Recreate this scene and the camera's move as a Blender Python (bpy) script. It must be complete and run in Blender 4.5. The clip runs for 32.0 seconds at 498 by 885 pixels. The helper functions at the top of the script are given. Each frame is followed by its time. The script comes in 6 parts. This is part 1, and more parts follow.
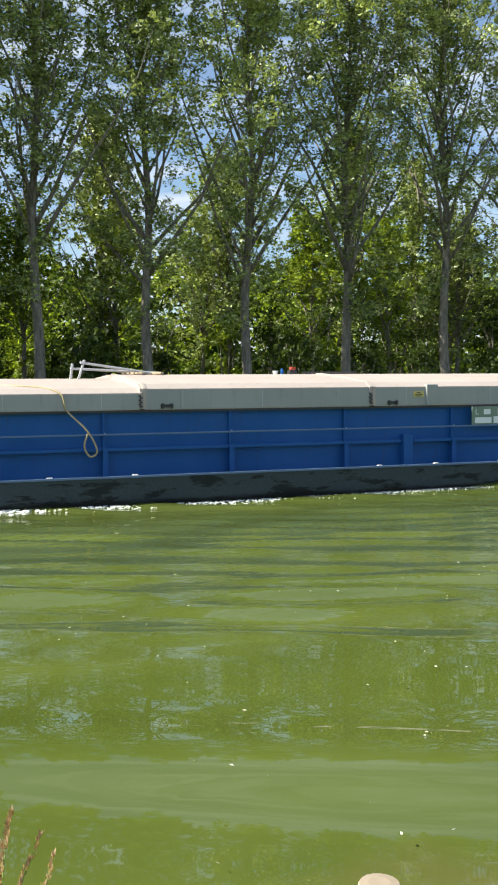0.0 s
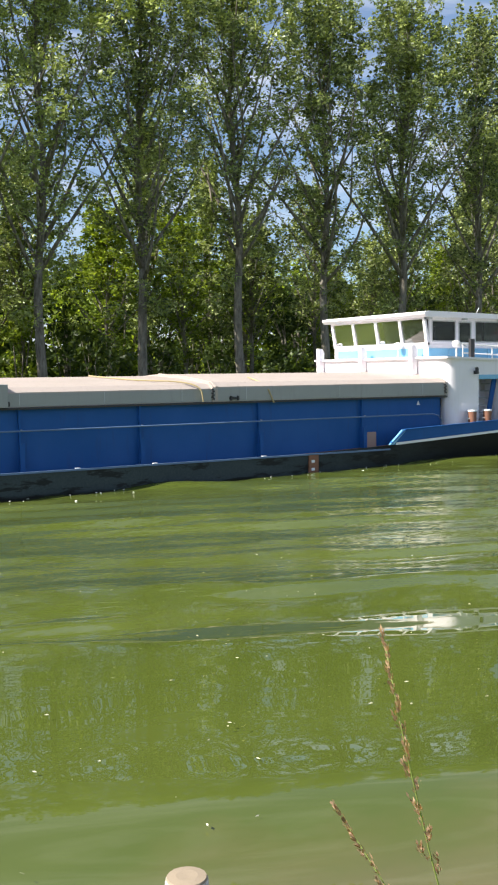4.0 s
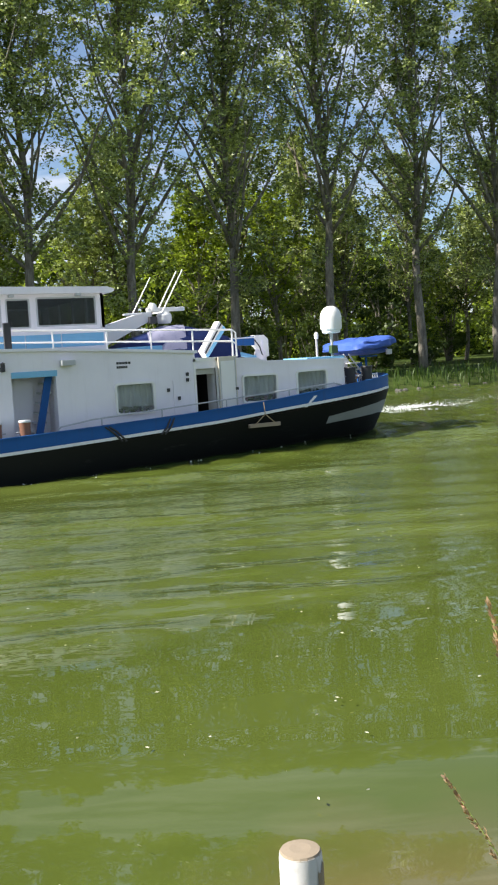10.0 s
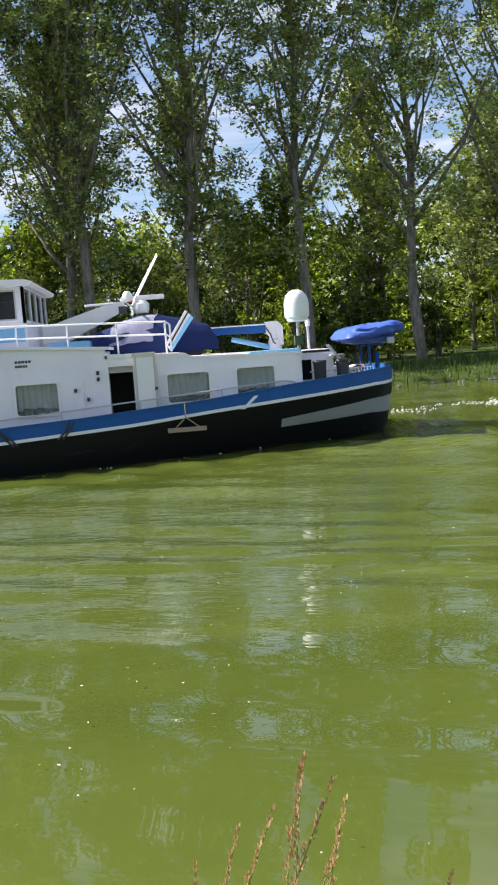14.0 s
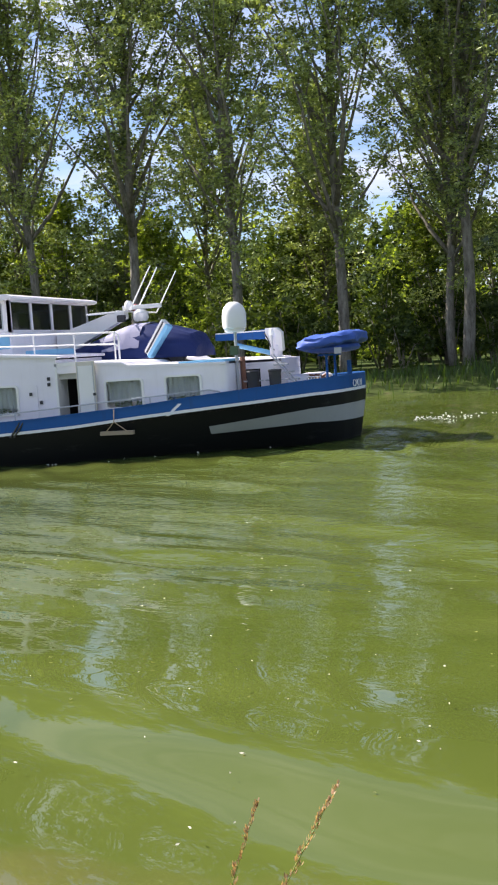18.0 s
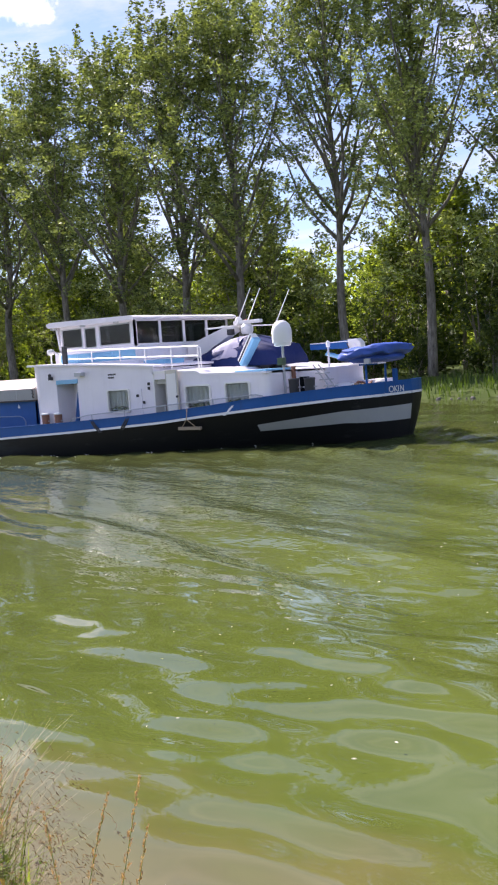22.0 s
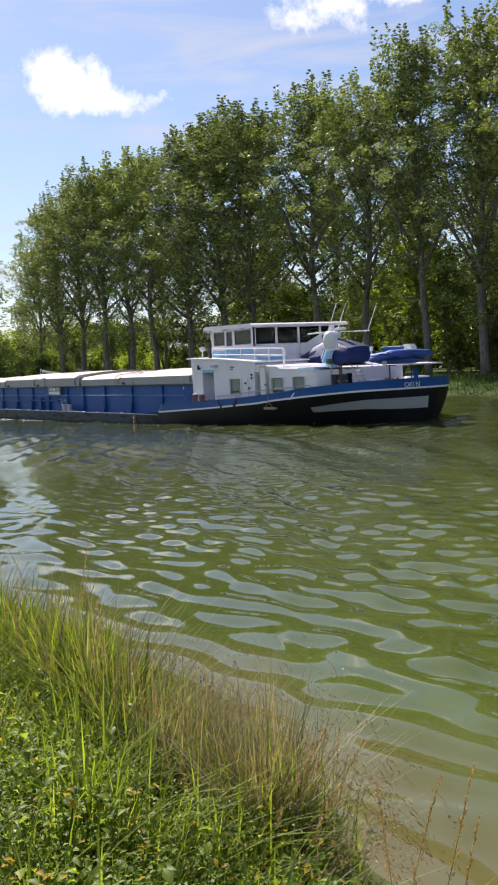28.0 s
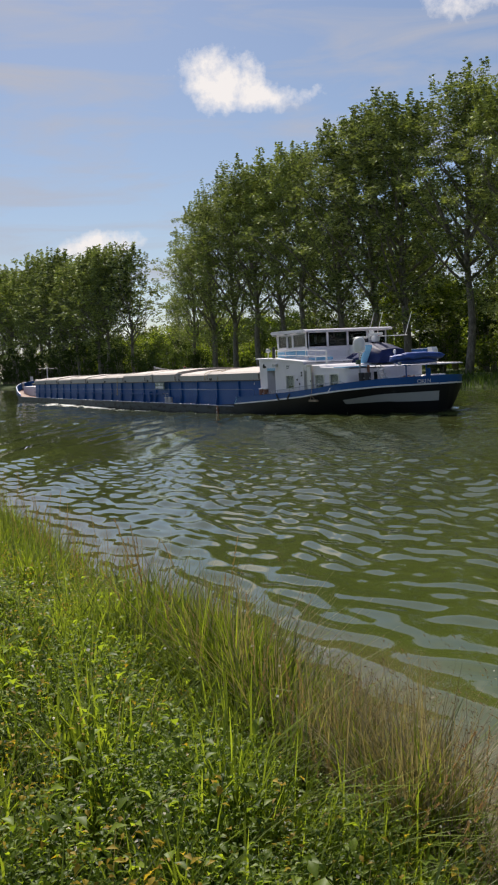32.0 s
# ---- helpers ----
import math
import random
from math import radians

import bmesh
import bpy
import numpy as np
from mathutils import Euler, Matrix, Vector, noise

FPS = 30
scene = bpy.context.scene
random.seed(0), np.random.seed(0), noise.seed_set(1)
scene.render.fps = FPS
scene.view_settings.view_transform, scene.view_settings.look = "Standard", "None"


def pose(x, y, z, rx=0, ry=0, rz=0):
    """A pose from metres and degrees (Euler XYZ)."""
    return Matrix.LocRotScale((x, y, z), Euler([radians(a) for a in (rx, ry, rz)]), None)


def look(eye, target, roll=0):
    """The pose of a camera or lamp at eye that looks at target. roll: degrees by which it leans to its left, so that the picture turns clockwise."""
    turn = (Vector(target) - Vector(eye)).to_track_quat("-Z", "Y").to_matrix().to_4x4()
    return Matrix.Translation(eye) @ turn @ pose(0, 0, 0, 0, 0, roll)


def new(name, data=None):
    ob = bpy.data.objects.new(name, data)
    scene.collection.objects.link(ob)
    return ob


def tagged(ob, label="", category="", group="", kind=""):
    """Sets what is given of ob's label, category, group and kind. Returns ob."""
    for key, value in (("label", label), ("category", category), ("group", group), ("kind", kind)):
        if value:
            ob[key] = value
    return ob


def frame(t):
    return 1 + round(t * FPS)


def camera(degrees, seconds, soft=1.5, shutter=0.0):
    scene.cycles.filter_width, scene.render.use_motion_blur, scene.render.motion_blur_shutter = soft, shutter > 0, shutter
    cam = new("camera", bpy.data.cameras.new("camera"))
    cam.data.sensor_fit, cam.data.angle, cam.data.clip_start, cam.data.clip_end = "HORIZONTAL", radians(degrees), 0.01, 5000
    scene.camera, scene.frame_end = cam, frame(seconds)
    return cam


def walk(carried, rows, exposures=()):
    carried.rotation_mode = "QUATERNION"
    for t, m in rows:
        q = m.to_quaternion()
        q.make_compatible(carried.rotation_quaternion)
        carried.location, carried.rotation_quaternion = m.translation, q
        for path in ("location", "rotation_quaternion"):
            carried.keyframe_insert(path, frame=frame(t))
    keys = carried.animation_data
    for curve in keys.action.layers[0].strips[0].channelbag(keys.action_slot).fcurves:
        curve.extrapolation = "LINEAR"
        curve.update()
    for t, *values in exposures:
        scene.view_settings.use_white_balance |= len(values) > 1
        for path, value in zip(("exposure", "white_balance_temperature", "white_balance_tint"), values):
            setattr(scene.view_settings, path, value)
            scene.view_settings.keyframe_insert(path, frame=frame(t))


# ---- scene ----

EYE = (0.0, 0.0, 2.7)
cam = camera(28.06, 32.0, soft=2.1)
# seconds, yaw, pitch, roll
TURNS = [
    (0.0, -20.82, -3.67, 0.28),
    (0.5, -22.82, -3.59, 0.27),
    (1.0, -24.37, -3.47, 0.15),
    (1.5, -26.16, -3.37, 0.24),
    (2.0, -28.05, -3.36, 0.54),
    (2.5, -29.50, -3.44, 0.64),
    (3.0, -30.70, -3.61, 0.67),
    (3.5, -31.78, -3.79, 0.67),
    (4.0, -32.42, -3.93, 0.69),
    (4.5, -32.73, -3.99, 0.65),
    (6.5, -33.30, -4.06, 0.80),
    (7.0, -33.29, -4.03, 0.80),
    (7.5, -33.29, -4.03, 0.79),
    (8.0, -32.87, -4.41, 1.40),
    (8.5, -31.98, -4.67, 2.09),
    (9.0, -30.72, -4.73, 2.78),
    (9.5, -28.90, -4.74, 3.01),
    (10.0, -27.02, -5.07, 3.32),
    (10.5, -24.90, -5.55, 3.70),
    (11.0, -22.41, -5.72, 3.72),
    (11.5, -19.67, -6.05, 3.32),
    (12.0, -16.89, -6.55, 3.06),
    (12.5, -14.10, -6.44, 3.46),
    (13.0, -11.32, -5.86, 4.01),
    (13.5, -8.51, -5.64, 4.09),
    (14.0, -5.49, -5.66, 4.20),
    (14.5, -2.53, -5.72, 4.18),
    (16.5, 7.47, -5.51, 2.72),
    (17.0, 10.41, -5.44, 3.60),
    (17.5, 13.16, -5.38, 3.77),
    (18.0, 15.89, -5.33, 3.78),
    (18.5, 18.86, -5.28, 4.06),
    (19.0, 21.78, -5.26, 4.18),
    (19.5, 24.60, -5.30, 4.07),
    (20.0, 27.36, -5.30, 3.98),
    (20.5, 29.96, -5.16, 4.19),
    (21.0, 32.69, -4.80, 4.24),
    (21.5, 35.34, -4.55, 4.20),
    (22.0, 38.12, -4.52, 4.05),
    (22.5, 40.70, -4.58, 4.03),
    (23.0, 43.01, -4.55, 4.10),
    (23.5, 45.06, -4.49, 4.30),
    (24.0, 46.96, -4.39, 4.23),
    (24.5, 48.76, -4.28, 4.02),
    (25.0, 50.44, -4.25, 3.69),
    (25.5, 52.03, -4.39, 3.23),
    (27.5, 57.07, -4.43, 2.74),
    (28.0, 58.22, -4.42, 2.81),
    (28.5, 59.16, -4.35, 2.80),
    (29.0, 60.25, -4.24, 2.82),
    (29.5, 61.44, -4.26, 2.82),
    (30.0, 62.68, -4.36, 2.67),
    (30.5, 63.83, -4.37, 2.62),
    (31.0, 64.93, -4.31, 2.76),
    (31.5, 66.00, -4.28, 2.89),
    (32.0, 66.85, -4.31, 2.83),
]
walk(cam, [(t, pose(*EYE, 90 + p, r, y)) for t, y, p, r in TURNS],
     exposures=[(0.0, 0.88, 6500, 6), (4.0, 0.78, 6500, 10), (9.0, 0.72, 6450, 10), (14.0, 0.84, 6450, 12), (17.0, 0.94, 6450, 14), (20.0, 1.00, 6350, 24), (24.0, 1.02, 6250, 28), (26.5, 0.68, 6350, 22), (28.0, 0.46, 6450, 17), (30.0, 0.16, 6550, 15), (32.0, -0.16, 6600, 14)])

# ---------------- world and sun ----------------
SUN_YAW, SUN_EL = 78.0, 41.0          # degrees left of straight across the canal, above the horizon
_sd = Vector((-math.sin(radians(SUN_YAW)) * math.cos(radians(SUN_EL)), math.cos(radians(SUN_YAW)) * math.cos(radians(SUN_EL)), math.sin(radians(SUN_EL))))


def make_world():
    w = bpy.data.worlds.new("sky")
    scene.world = w
    w.use_nodes = True
    nt = w.node_tree
    nt.nodes.clear()
    N = nt.nodes.new
    sky = N("ShaderNodeTexSky")
    sky.sky_type, sky.sun_disc = "NISHITA", False
    sky.sun_elevation = radians(SUN_EL)
    sky.sun_rotation = math.atan2(_sd.x, _sd.y)
    sky.air_density, sky.dust_density, sky.ozone_density = 1.0, 0.4, 4.5
    co = N("ShaderNodeTexCoord")
    mp = N("ShaderNodeMapping")
    mp.inputs["Scale"].default_value = (1.0, 1.0, 6.0)
    nt.links.new(co.outputs["Generated"], mp.inputs["Vector"])
    # thin streaks and hazy sheets
    n1 = N("ShaderNodeTexNoise")
    n1.inputs["Scale"].default_value, n1.inputs["Detail"].default_value, n1.inputs["Roughness"].default_value = 4.2, 9, 0.58
    n1.inputs["Distortion"].default_value = 0.6
    nt.links.new(mp.outputs[0], n1.inputs["Vector"])
    r1 = N("ShaderNodeMapRange")
    r1.inputs[1].default_value, r1.inputs[2].default_value, r1.inputs[3].default_value, r1.inputs[4].default_value = 0.44, 0.68, 0.10, 0.85
    nt.links.new(n1.outputs["Fac"], r1.inputs[0])
    # a few small heaped clouds
    n2 = N("ShaderNodeTexNoise")
    n2.inputs["Scale"].default_value, n2.inputs["Detail"].default_value, n2.inputs["Roughness"].default_value = 22.0, 8, 0.62
    nt.links.new(co.outputs["Generated"], n2.inputs["Vector"])
    lumps = N("ShaderNodeMapRange")
    lumps.clamp = False
    lumps.inputs[1].default_value, lumps.inputs[2].default_value, lumps.inputs[3].default_value, lumps.inputs[4].default_value = 0.3, 0.7, -0.42, 0.42
    nt.links.new(n2.outputs["Fac"], lumps.inputs[0])
    total = None
    for yaw, el, wide, high in ((67.9, 15.7, 0.044, 0.029), (64.6, 14.7, 0.052, 0.017), (53.0, 19.2, 0.045, 0.03), (74.6, 7.2, 0.045, 0.014), (70.2, 6.4, 0.03, 0.012), (49.3, 19.7, 0.034, 0.022)):
        a, e = radians(yaw), radians(el)
        d = Vector((-math.sin(a) * math.cos(e), math.cos(a) * math.cos(e), math.sin(e)))
        side = Vector((0, 0, 1)).cross(d).normalized()
        up = d.cross(side)
        terms = []
        for axis, size in ((side, wide), (up, high)):
            dot = N("ShaderNodeVectorMath")
            dot.operation = "DOT_PRODUCT"
            dot.inputs[1].default_value = axis / size
            nt.links.new(co.outputs["Generated"], dot.inputs[0])
            sq = N("ShaderNodeMath")
            sq.operation = "MULTIPLY"
            nt.links.new(dot.outputs["Value"], sq.inputs[0])
            nt.links.new(dot.outputs["Value"], sq.inputs[1])
            terms.append(sq)
        front = N("ShaderNodeVectorMath")
        front.operation = "DOT_PRODUCT"
        front.inputs[1].default_value = d
        nt.links.new(co.outputs["Generated"], front.inputs[0])
        gt = N("ShaderNodeMath")
        gt.operation = "GREATER_THAN"
        gt.inputs[1].default_value = 0.0
        nt.links.new(front.outputs["Value"], gt.inputs[0])
        ad = N("ShaderNodeMath")
        nt.links.new(terms[0].outputs[0], ad.inputs[0])
        nt.links.new(terms[1].outputs[0], ad.inputs[1])
        fall = N("ShaderNodeMapRange")
        fall.inputs[1].default_value, fall.inputs[2].default_value, fall.inputs[3].default_value, fall.inputs[4].default_value = 0.0, 2.4, 0.34, -0.62
        nt.links.new(ad.outputs[0], fall.inputs[0])
        k = N("ShaderNodeMath")
        k.operation = "MULTIPLY_ADD"
        k.inputs[1].default_value = 1.0
        nt.links.new(fall.outputs[0], k.inputs[0])
        nt.links.new(lumps.outputs[0], k.inputs[2])
        m = N("ShaderNodeMapRange")
        m.inputs[1].default_value, m.inputs[2].default_value = -0.05, 0.4
        nt.links.new(k.outputs[0], m.inputs[0])
        g = N("ShaderNodeMath")
        g.operation = "MULTIPLY"
        nt.links.new(m.outputs[0], g.inputs[0])
        nt.links.new(gt.outputs[0], g.inputs[1])
        if total is None:
            total = g
        else:
            mx = N("ShaderNodeMath")
            mx.operation = "MAXIMUM"
            nt.links.new(total.outputs[0], mx.inputs[0])
            nt.links.new(g.outputs[0], mx.inputs[1])
            total = mx
    mix1 = N("ShaderNodeMixRGB")
    mix1.inputs[2].default_value = (5.9, 6.25, 7.1, 1)
    nt.links.new(r1.outputs[0], mix1.inputs[0])
    nt.links.new(sky.outputs[0], mix1.inputs[1])
    mix2 = N("ShaderNodeMixRGB")
    mix2.inputs[2].default_value = (11.5, 11.3, 11.0, 1)
    nt.links.new(total.outputs[0], mix2.inputs[0])
    nt.links.new(mix1.outputs[0], mix2.inputs[1])
    bg = N("ShaderNodeBackground")
    bg.inputs["Strength"].default_value = 0.086
    nt.links.new(mix2.outputs[0], bg.inputs["Color"])
    out = N("ShaderNodeOutputWorld")
    nt.links.new(bg.outputs[0], out.inputs["Surface"])


make_world()
sun = new("sun", bpy.data.lights.new("sun", "SUN"))
sun.data.energy, sun.data.angle, sun.data.color = 5.8, radians(0.55), (1.0, 0.94, 0.84)
sun.matrix_world = look(_sd * 100, (0, 0, 0))

# ---------------- materials ----------------


def principled(name, color, rough=0.6, metal=0.0, spec=0.5):
    m = bpy.data.materials.new(name)
    m.use_nodes = True
    b = m.node_tree.nodes["Principled BSDF"]
    b.inputs["Base Color"].default_value = (*color, 1)
    b.inputs["Roughness"].default_value = rough
    b.inputs["Metallic"].default_value = metal
    b.inputs["Specular IOR Level"].default_value = spec
    return m, m.node_tree, b


def coords(nt, kind="Object", scale=(1, 1, 1)):
    co = nt.nodes.new("ShaderNodeTexCoord")
    mp = nt.nodes.new("ShaderNodeMapping")
    mp.inputs["Scale"].default_value = scale
    nt.links.new(co.outputs[kind], mp.inputs["Vector"])
    return mp.outputs[0]


def noise_node(nt, vec, scale, detail=5, rough=0.55, distort=0.0):
    n = nt.nodes.new("ShaderNodeTexNoise")
    n.inputs["Scale"].default_value, n.inputs["Detail"].default_value = scale, detail
    n.inputs["Roughness"].default_value, n.inputs["Distortion"].default_value = rough, distort
    if vec is not None:
        nt.links.new(vec, n.inputs["Vector"])
    return n.outputs["Fac"]


def ramp(nt, fac, stops):
    r = nt.nodes.new("ShaderNodeValToRGB")
    while len(r.color_ramp.elements) < len(stops):
        r.color_ramp.elements.new(0.5)
    for e, (p, c) in zip(r.color_ramp.elements, stops):
        e.position, e.color = p, (*c, 1)
    nt.links.new(fac, r.inputs[0])
    return r.outputs[0]


def mix(nt, fac, a, b, mode="MIX"):
    m = nt.nodes.new("ShaderNodeMixRGB")
    m.blend_type = mode
    for s, v in ((0, fac), (1, a), (2, b)):
        if isinstance(v, (int, float)):
            m.inputs[s].default_value = v
        elif isinstance(v, tuple):
            m.inputs[s].default_value = (*v, 1)
        else:
            nt.links.new(v, m.inputs[s])
    return m.outputs[0]


def maprange(nt, v, a, b, c=0.0, d=1.0):
    r = nt.nodes.new("ShaderNodeMapRange")
    for i, x in ((1, a), (2, b), (3, c), (4, d)):
        r.inputs[i].default_value = x
    nt.links.new(v, r.inputs[0])
    return r.outputs[0]


def bump(nt, b, height, strength=0.3, dist=0.02, normal=None):
    n = nt.nodes.new("ShaderNodeBump")
    n.inputs["Strength"].default_value, n.inputs["Distance"].default_value = strength, dist
    nt.links.new(height, n.inputs["Height"])
    if normal is not None:
        nt.links.new(normal, n.inputs["Normal"])
    if b is not None:
        nt.links.new(n.outputs[0], b.inputs["Normal"])
    return n.outputs[0]


def paint(name, color, dirt=(0.1, 0.09, 0.07), rough=0.4, dirtiness=0.5, grain=3.0, streak=1.0, bumpy=0.15, spec=0.5):
    """Old boat paint: faded patches, vertical run-off streaks, fine grime."""
    m, nt, b = principled(name, color, rough, 0, spec)
    v = coords(nt)
    big = noise_node(nt, v, 0.9, 4)
    col = mix(nt, maprange(nt, big, 0.35, 0.7, 0.0, 0.35), color, tuple(min(1, c * 1.25 + 0.02) for c in color))
    st = noise_node(nt, coords(nt, scale=(5.0, 5.0, 0.5)), 1.6, 6, 0.65)
    fine = noise_node(nt, v, 14 * grain, 6, 0.7)
    f1 = maprange(nt, st, 0.55, 0.8, 0.0, 0.55 * dirtiness * streak)
    col = mix(nt, f1, col, dirt)
    col = mix(nt, maprange(nt, fine, 0.58, 0.8, 0.0, 0.5 * dirtiness), col, dirt)
    nt.links.new(col, b.inputs["Base Color"])
    nt.links.new(maprange(nt, fine, 0.3, 0.8, rough * 0.8, min(1, rough * 1.4)), b.inputs["Roughness"])
    bump(nt, b, mix(nt, 0.5, big, fine), bumpy, 0.01)
    return m


def leafy(name, dark, light, through_light=0.45, gloss=0.02, tint=(1.55, 1.5, 0.6)):
    m = bpy.data.materials.new(name)
    m.use_nodes = True
    nt = m.node_tree
    nt.nodes.clear()
    N = nt.nodes.new
    geo = N("ShaderNodeNewGeometry")
    ob = N("ShaderNodeObjectInfo")
    add = N("ShaderNodeMath")
    add.operation = "MULTIPLY_ADD"
    add.inputs[1].default_value, add.inputs[2].default_value = 0.75, 0.0
    nt.links.new(geo.outputs["Random Per Island"], add.inputs[0])
    sc = N("ShaderNodeMath")
    sc.operation = "MULTIPLY_ADD"
    sc.inputs[1].default_value = 0.25
    nt.links.new(ob.outputs["Random"], sc.inputs[0])
    nt.links.new(add.outputs[0], sc.inputs[2])
    c = ramp(nt, sc.outputs[0], [(0.0, dark), (0.75, light), (1.0, tuple(x * 1.25 for x in light))])
    d = N("ShaderNodeBsdfDiffuse")
    nt.links.new(c, d.inputs[0])
    t = N("ShaderNodeBsdfTranslucent")
    nt.links.new(mix(nt, 1.0, c, tint, "MULTIPLY"), t.inputs[0])
    g = N("ShaderNodeBsdfGlossy")
    g.inputs["Roughness"].default_value = 0.45
    g.inputs["Color"].default_value = (0.9, 0.95, 0.9, 1)
    m1 = N("ShaderNodeMixShader")
    m1.inputs[0].default_value = through_light
    nt.links.new(d.outputs[0], m1.inputs[1])
    nt.links.new(t.outputs[0], m1.inputs[2])
    m2 = N("ShaderNodeMixShader")
    m2.inputs[0].default_value = gloss
    nt.links.new(m1.outputs[0], m2.inputs[1])
    nt.links.new(g.outputs[0], m2.inputs[2])
    o = N("ShaderNodeOutputMaterial")
    nt.links.new(m2.outputs[0], o.inputs[0])
    return m


def make_water():
    m, nt, b = principled("canal_water", (0.09, 0.14, 0.016), 0.012, 0, 0.5)
    b.inputs["IOR"].default_value = 1.45
    geo = nt.nodes.new("ShaderNodeNewGeometry")
    place = geo.outputs["Position"]
    sep = nt.nodes.new("ShaderNodeSeparateXYZ")
    nt.links.new(place, sep.inputs[0])

    def stretched(sx, sy):
        mp = nt.nodes.new("ShaderNodeMapping")
        mp.inputs["Scale"].default_value = (sx, sy, 1)
        nt.links.new(place, mp.inputs["Vector"])
        return mp.outputs[0]

    def math_node(op, a, c):
        k = nt.nodes.new("ShaderNodeMath")
        k.operation = op
        for n, val in ((0, a), (1, c)):
            if isinstance(val, (int, float)):
                k.inputs[n].default_value = val
            else:
                nt.links.new(val, k.inputs[n])
        return k.outputs[0]

    cl = noise_node(nt, stretched(0.25, 0.6), 0.5, 4, 0.6, 0.5)
    col = mix(nt, maprange(nt, cl, 0.35, 0.65), (0.062, 0.085, 0.0135), (0.090, 0.115, 0.0225))
    # painted darker and greyer down the canal, for the dimmer look towards the sun
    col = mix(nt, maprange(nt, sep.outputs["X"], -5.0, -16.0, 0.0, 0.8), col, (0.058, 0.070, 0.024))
    # brown mud shows through the shallows by the near bank
    wob = noise_node(nt, stretched(0.7, 1.0), 0.9, 5, 0.6)
    yy = math_node("ADD", sep.outputs["Y"], math_node("MULTIPLY", wob, -2.4))
    shallow = maprange(nt, yy, 1.2, 3.2, 1.0, 0.0)
    col = mix(nt, shallow, col, (0.16, 0.12, 0.055))
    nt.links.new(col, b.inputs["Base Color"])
    # fine ripples on the waves: long-crested abreast of the hull, short ones further out
    v = coords(nt, scale=(1, 1, 1))
    turned = nt.nodes.new("ShaderNodeMapping")
    turned.vector_type = "TEXTURE"
    turned.inputs["Rotation"].default_value = (0, 0, radians(-20))
    turned.inputs["Scale"].default_value = (1.6, 0.58, 1)
    nt.links.new(v, turned.inputs["Vector"])
    rip = noise_node(nt, turned.outputs[0], 1.1, 2, 0.45, 0.6)
    mid = noise_node(nt, turned.outputs[0], 2.6, 2, 0.5, 0.7)
    fine = noise_node(nt, turned.outputs[0], 4.4, 2, 0.6, 0.4)
    patch = noise_node(nt, coords(nt, scale=(0.35, 1.0, 1)), 0.3, 3)
    calm = maprange(nt, patch, 0.36, 0.6, 0.25, 1.0)
    out = maprange(nt, sep.outputs["Y"], 7.0, 15.0, 0.0, 1.0)
    ob = nt.nodes.new("ShaderNodeSeparateXYZ")
    nt.links.new(v, ob.inputs[0])
    out = math_node("MULTIPLY", out, maprange(nt, ob.outputs["X"], -2.0, 12.0, 1.35, 1.9))
    n1 = bump(nt, None, rip, 0.07, 0.05)
    n2 = bump(nt, None, math_node("MULTIPLY", mid, math_node("MULTIPLY", out, calm)), 0.24, 0.045, n1)
    bump(nt, b, math_node("MULTIPLY", fine, math_node("MULTIPLY", out, calm)), 0.5, 0.03, n2)
    return m


M = {}
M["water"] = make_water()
M["blue"] = paint("blue_paint", (0.012, 0.088, 0.29), (0.04, 0.05, 0.08), 0.5, 0.7, spec=0.22)
M["blue_light"] = paint("light_blue_paint", (0.19, 0.46, 0.68), (0.15, 0.25, 0.3), 0.35, 0.3)
M["white"] = paint("white_paint", (0.80, 0.77, 0.81), (0.42, 0.38, 0.33), 0.38, 0.28)
M["grey_panel"] = paint("grey_hull_paint", (0.36, 0.38, 0.38), (0.2, 0.2, 0.18), 0.5, 0.4)
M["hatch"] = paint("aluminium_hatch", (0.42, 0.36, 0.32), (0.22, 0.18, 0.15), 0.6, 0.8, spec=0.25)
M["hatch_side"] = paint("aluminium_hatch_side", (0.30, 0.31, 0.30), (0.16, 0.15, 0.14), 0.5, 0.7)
M["steel"] = paint("galvanised_steel", (0.45, 0.46, 0.47), (0.2, 0.18, 0.15), 0.4, 0.5)
M["rust"] = paint("rusty_steel", (0.22, 0.10, 0.06), (0.09, 0.04, 0.03), 0.75, 0.7)
M["dark"] = paint("dark_steel", (0.03, 0.03, 0.033), (0.09, 0.08, 0.07), 0.5, 0.5)
M["cloth_blue"] = paint("blue_tarpaulin", (0.05, 0.11, 0.40), (0.13, 0.19, 0.45), 0.55, 0.6, 1.0, 1.0, 0.5, 0.25)
M["cloth_navy"] = paint("navy_tarpaulin", (0.007, 0.017, 0.085), (0.03, 0.045, 0.14), 0.6, 0.5, 1.0, 1.0, 0.5, 0.2)
M["plastic_white"] = paint("white_plastic", (0.8, 0.79, 0.76), (0.5, 0.47, 0.4), 0.35, 0.2)
M["wood"] = paint("weathered_wood", (0.3, 0.24, 0.17), (0.12, 0.09, 0.06), 0.75, 0.7)
M["yellow"] = paint("yellow_hose", (0.40, 0.32, 0.17), (0.2, 0.15, 0.08), 0.6, 0.6)
M["rope"] = paint("hemp_rope", (0.36, 0.28, 0.18), (0.15, 0.1, 0.07), 0.85, 0.6)
M["red"] = paint("red_paint", (0.35, 0.05, 0.03), (0.12, 0.04, 0.03), 0.5, 0.5)
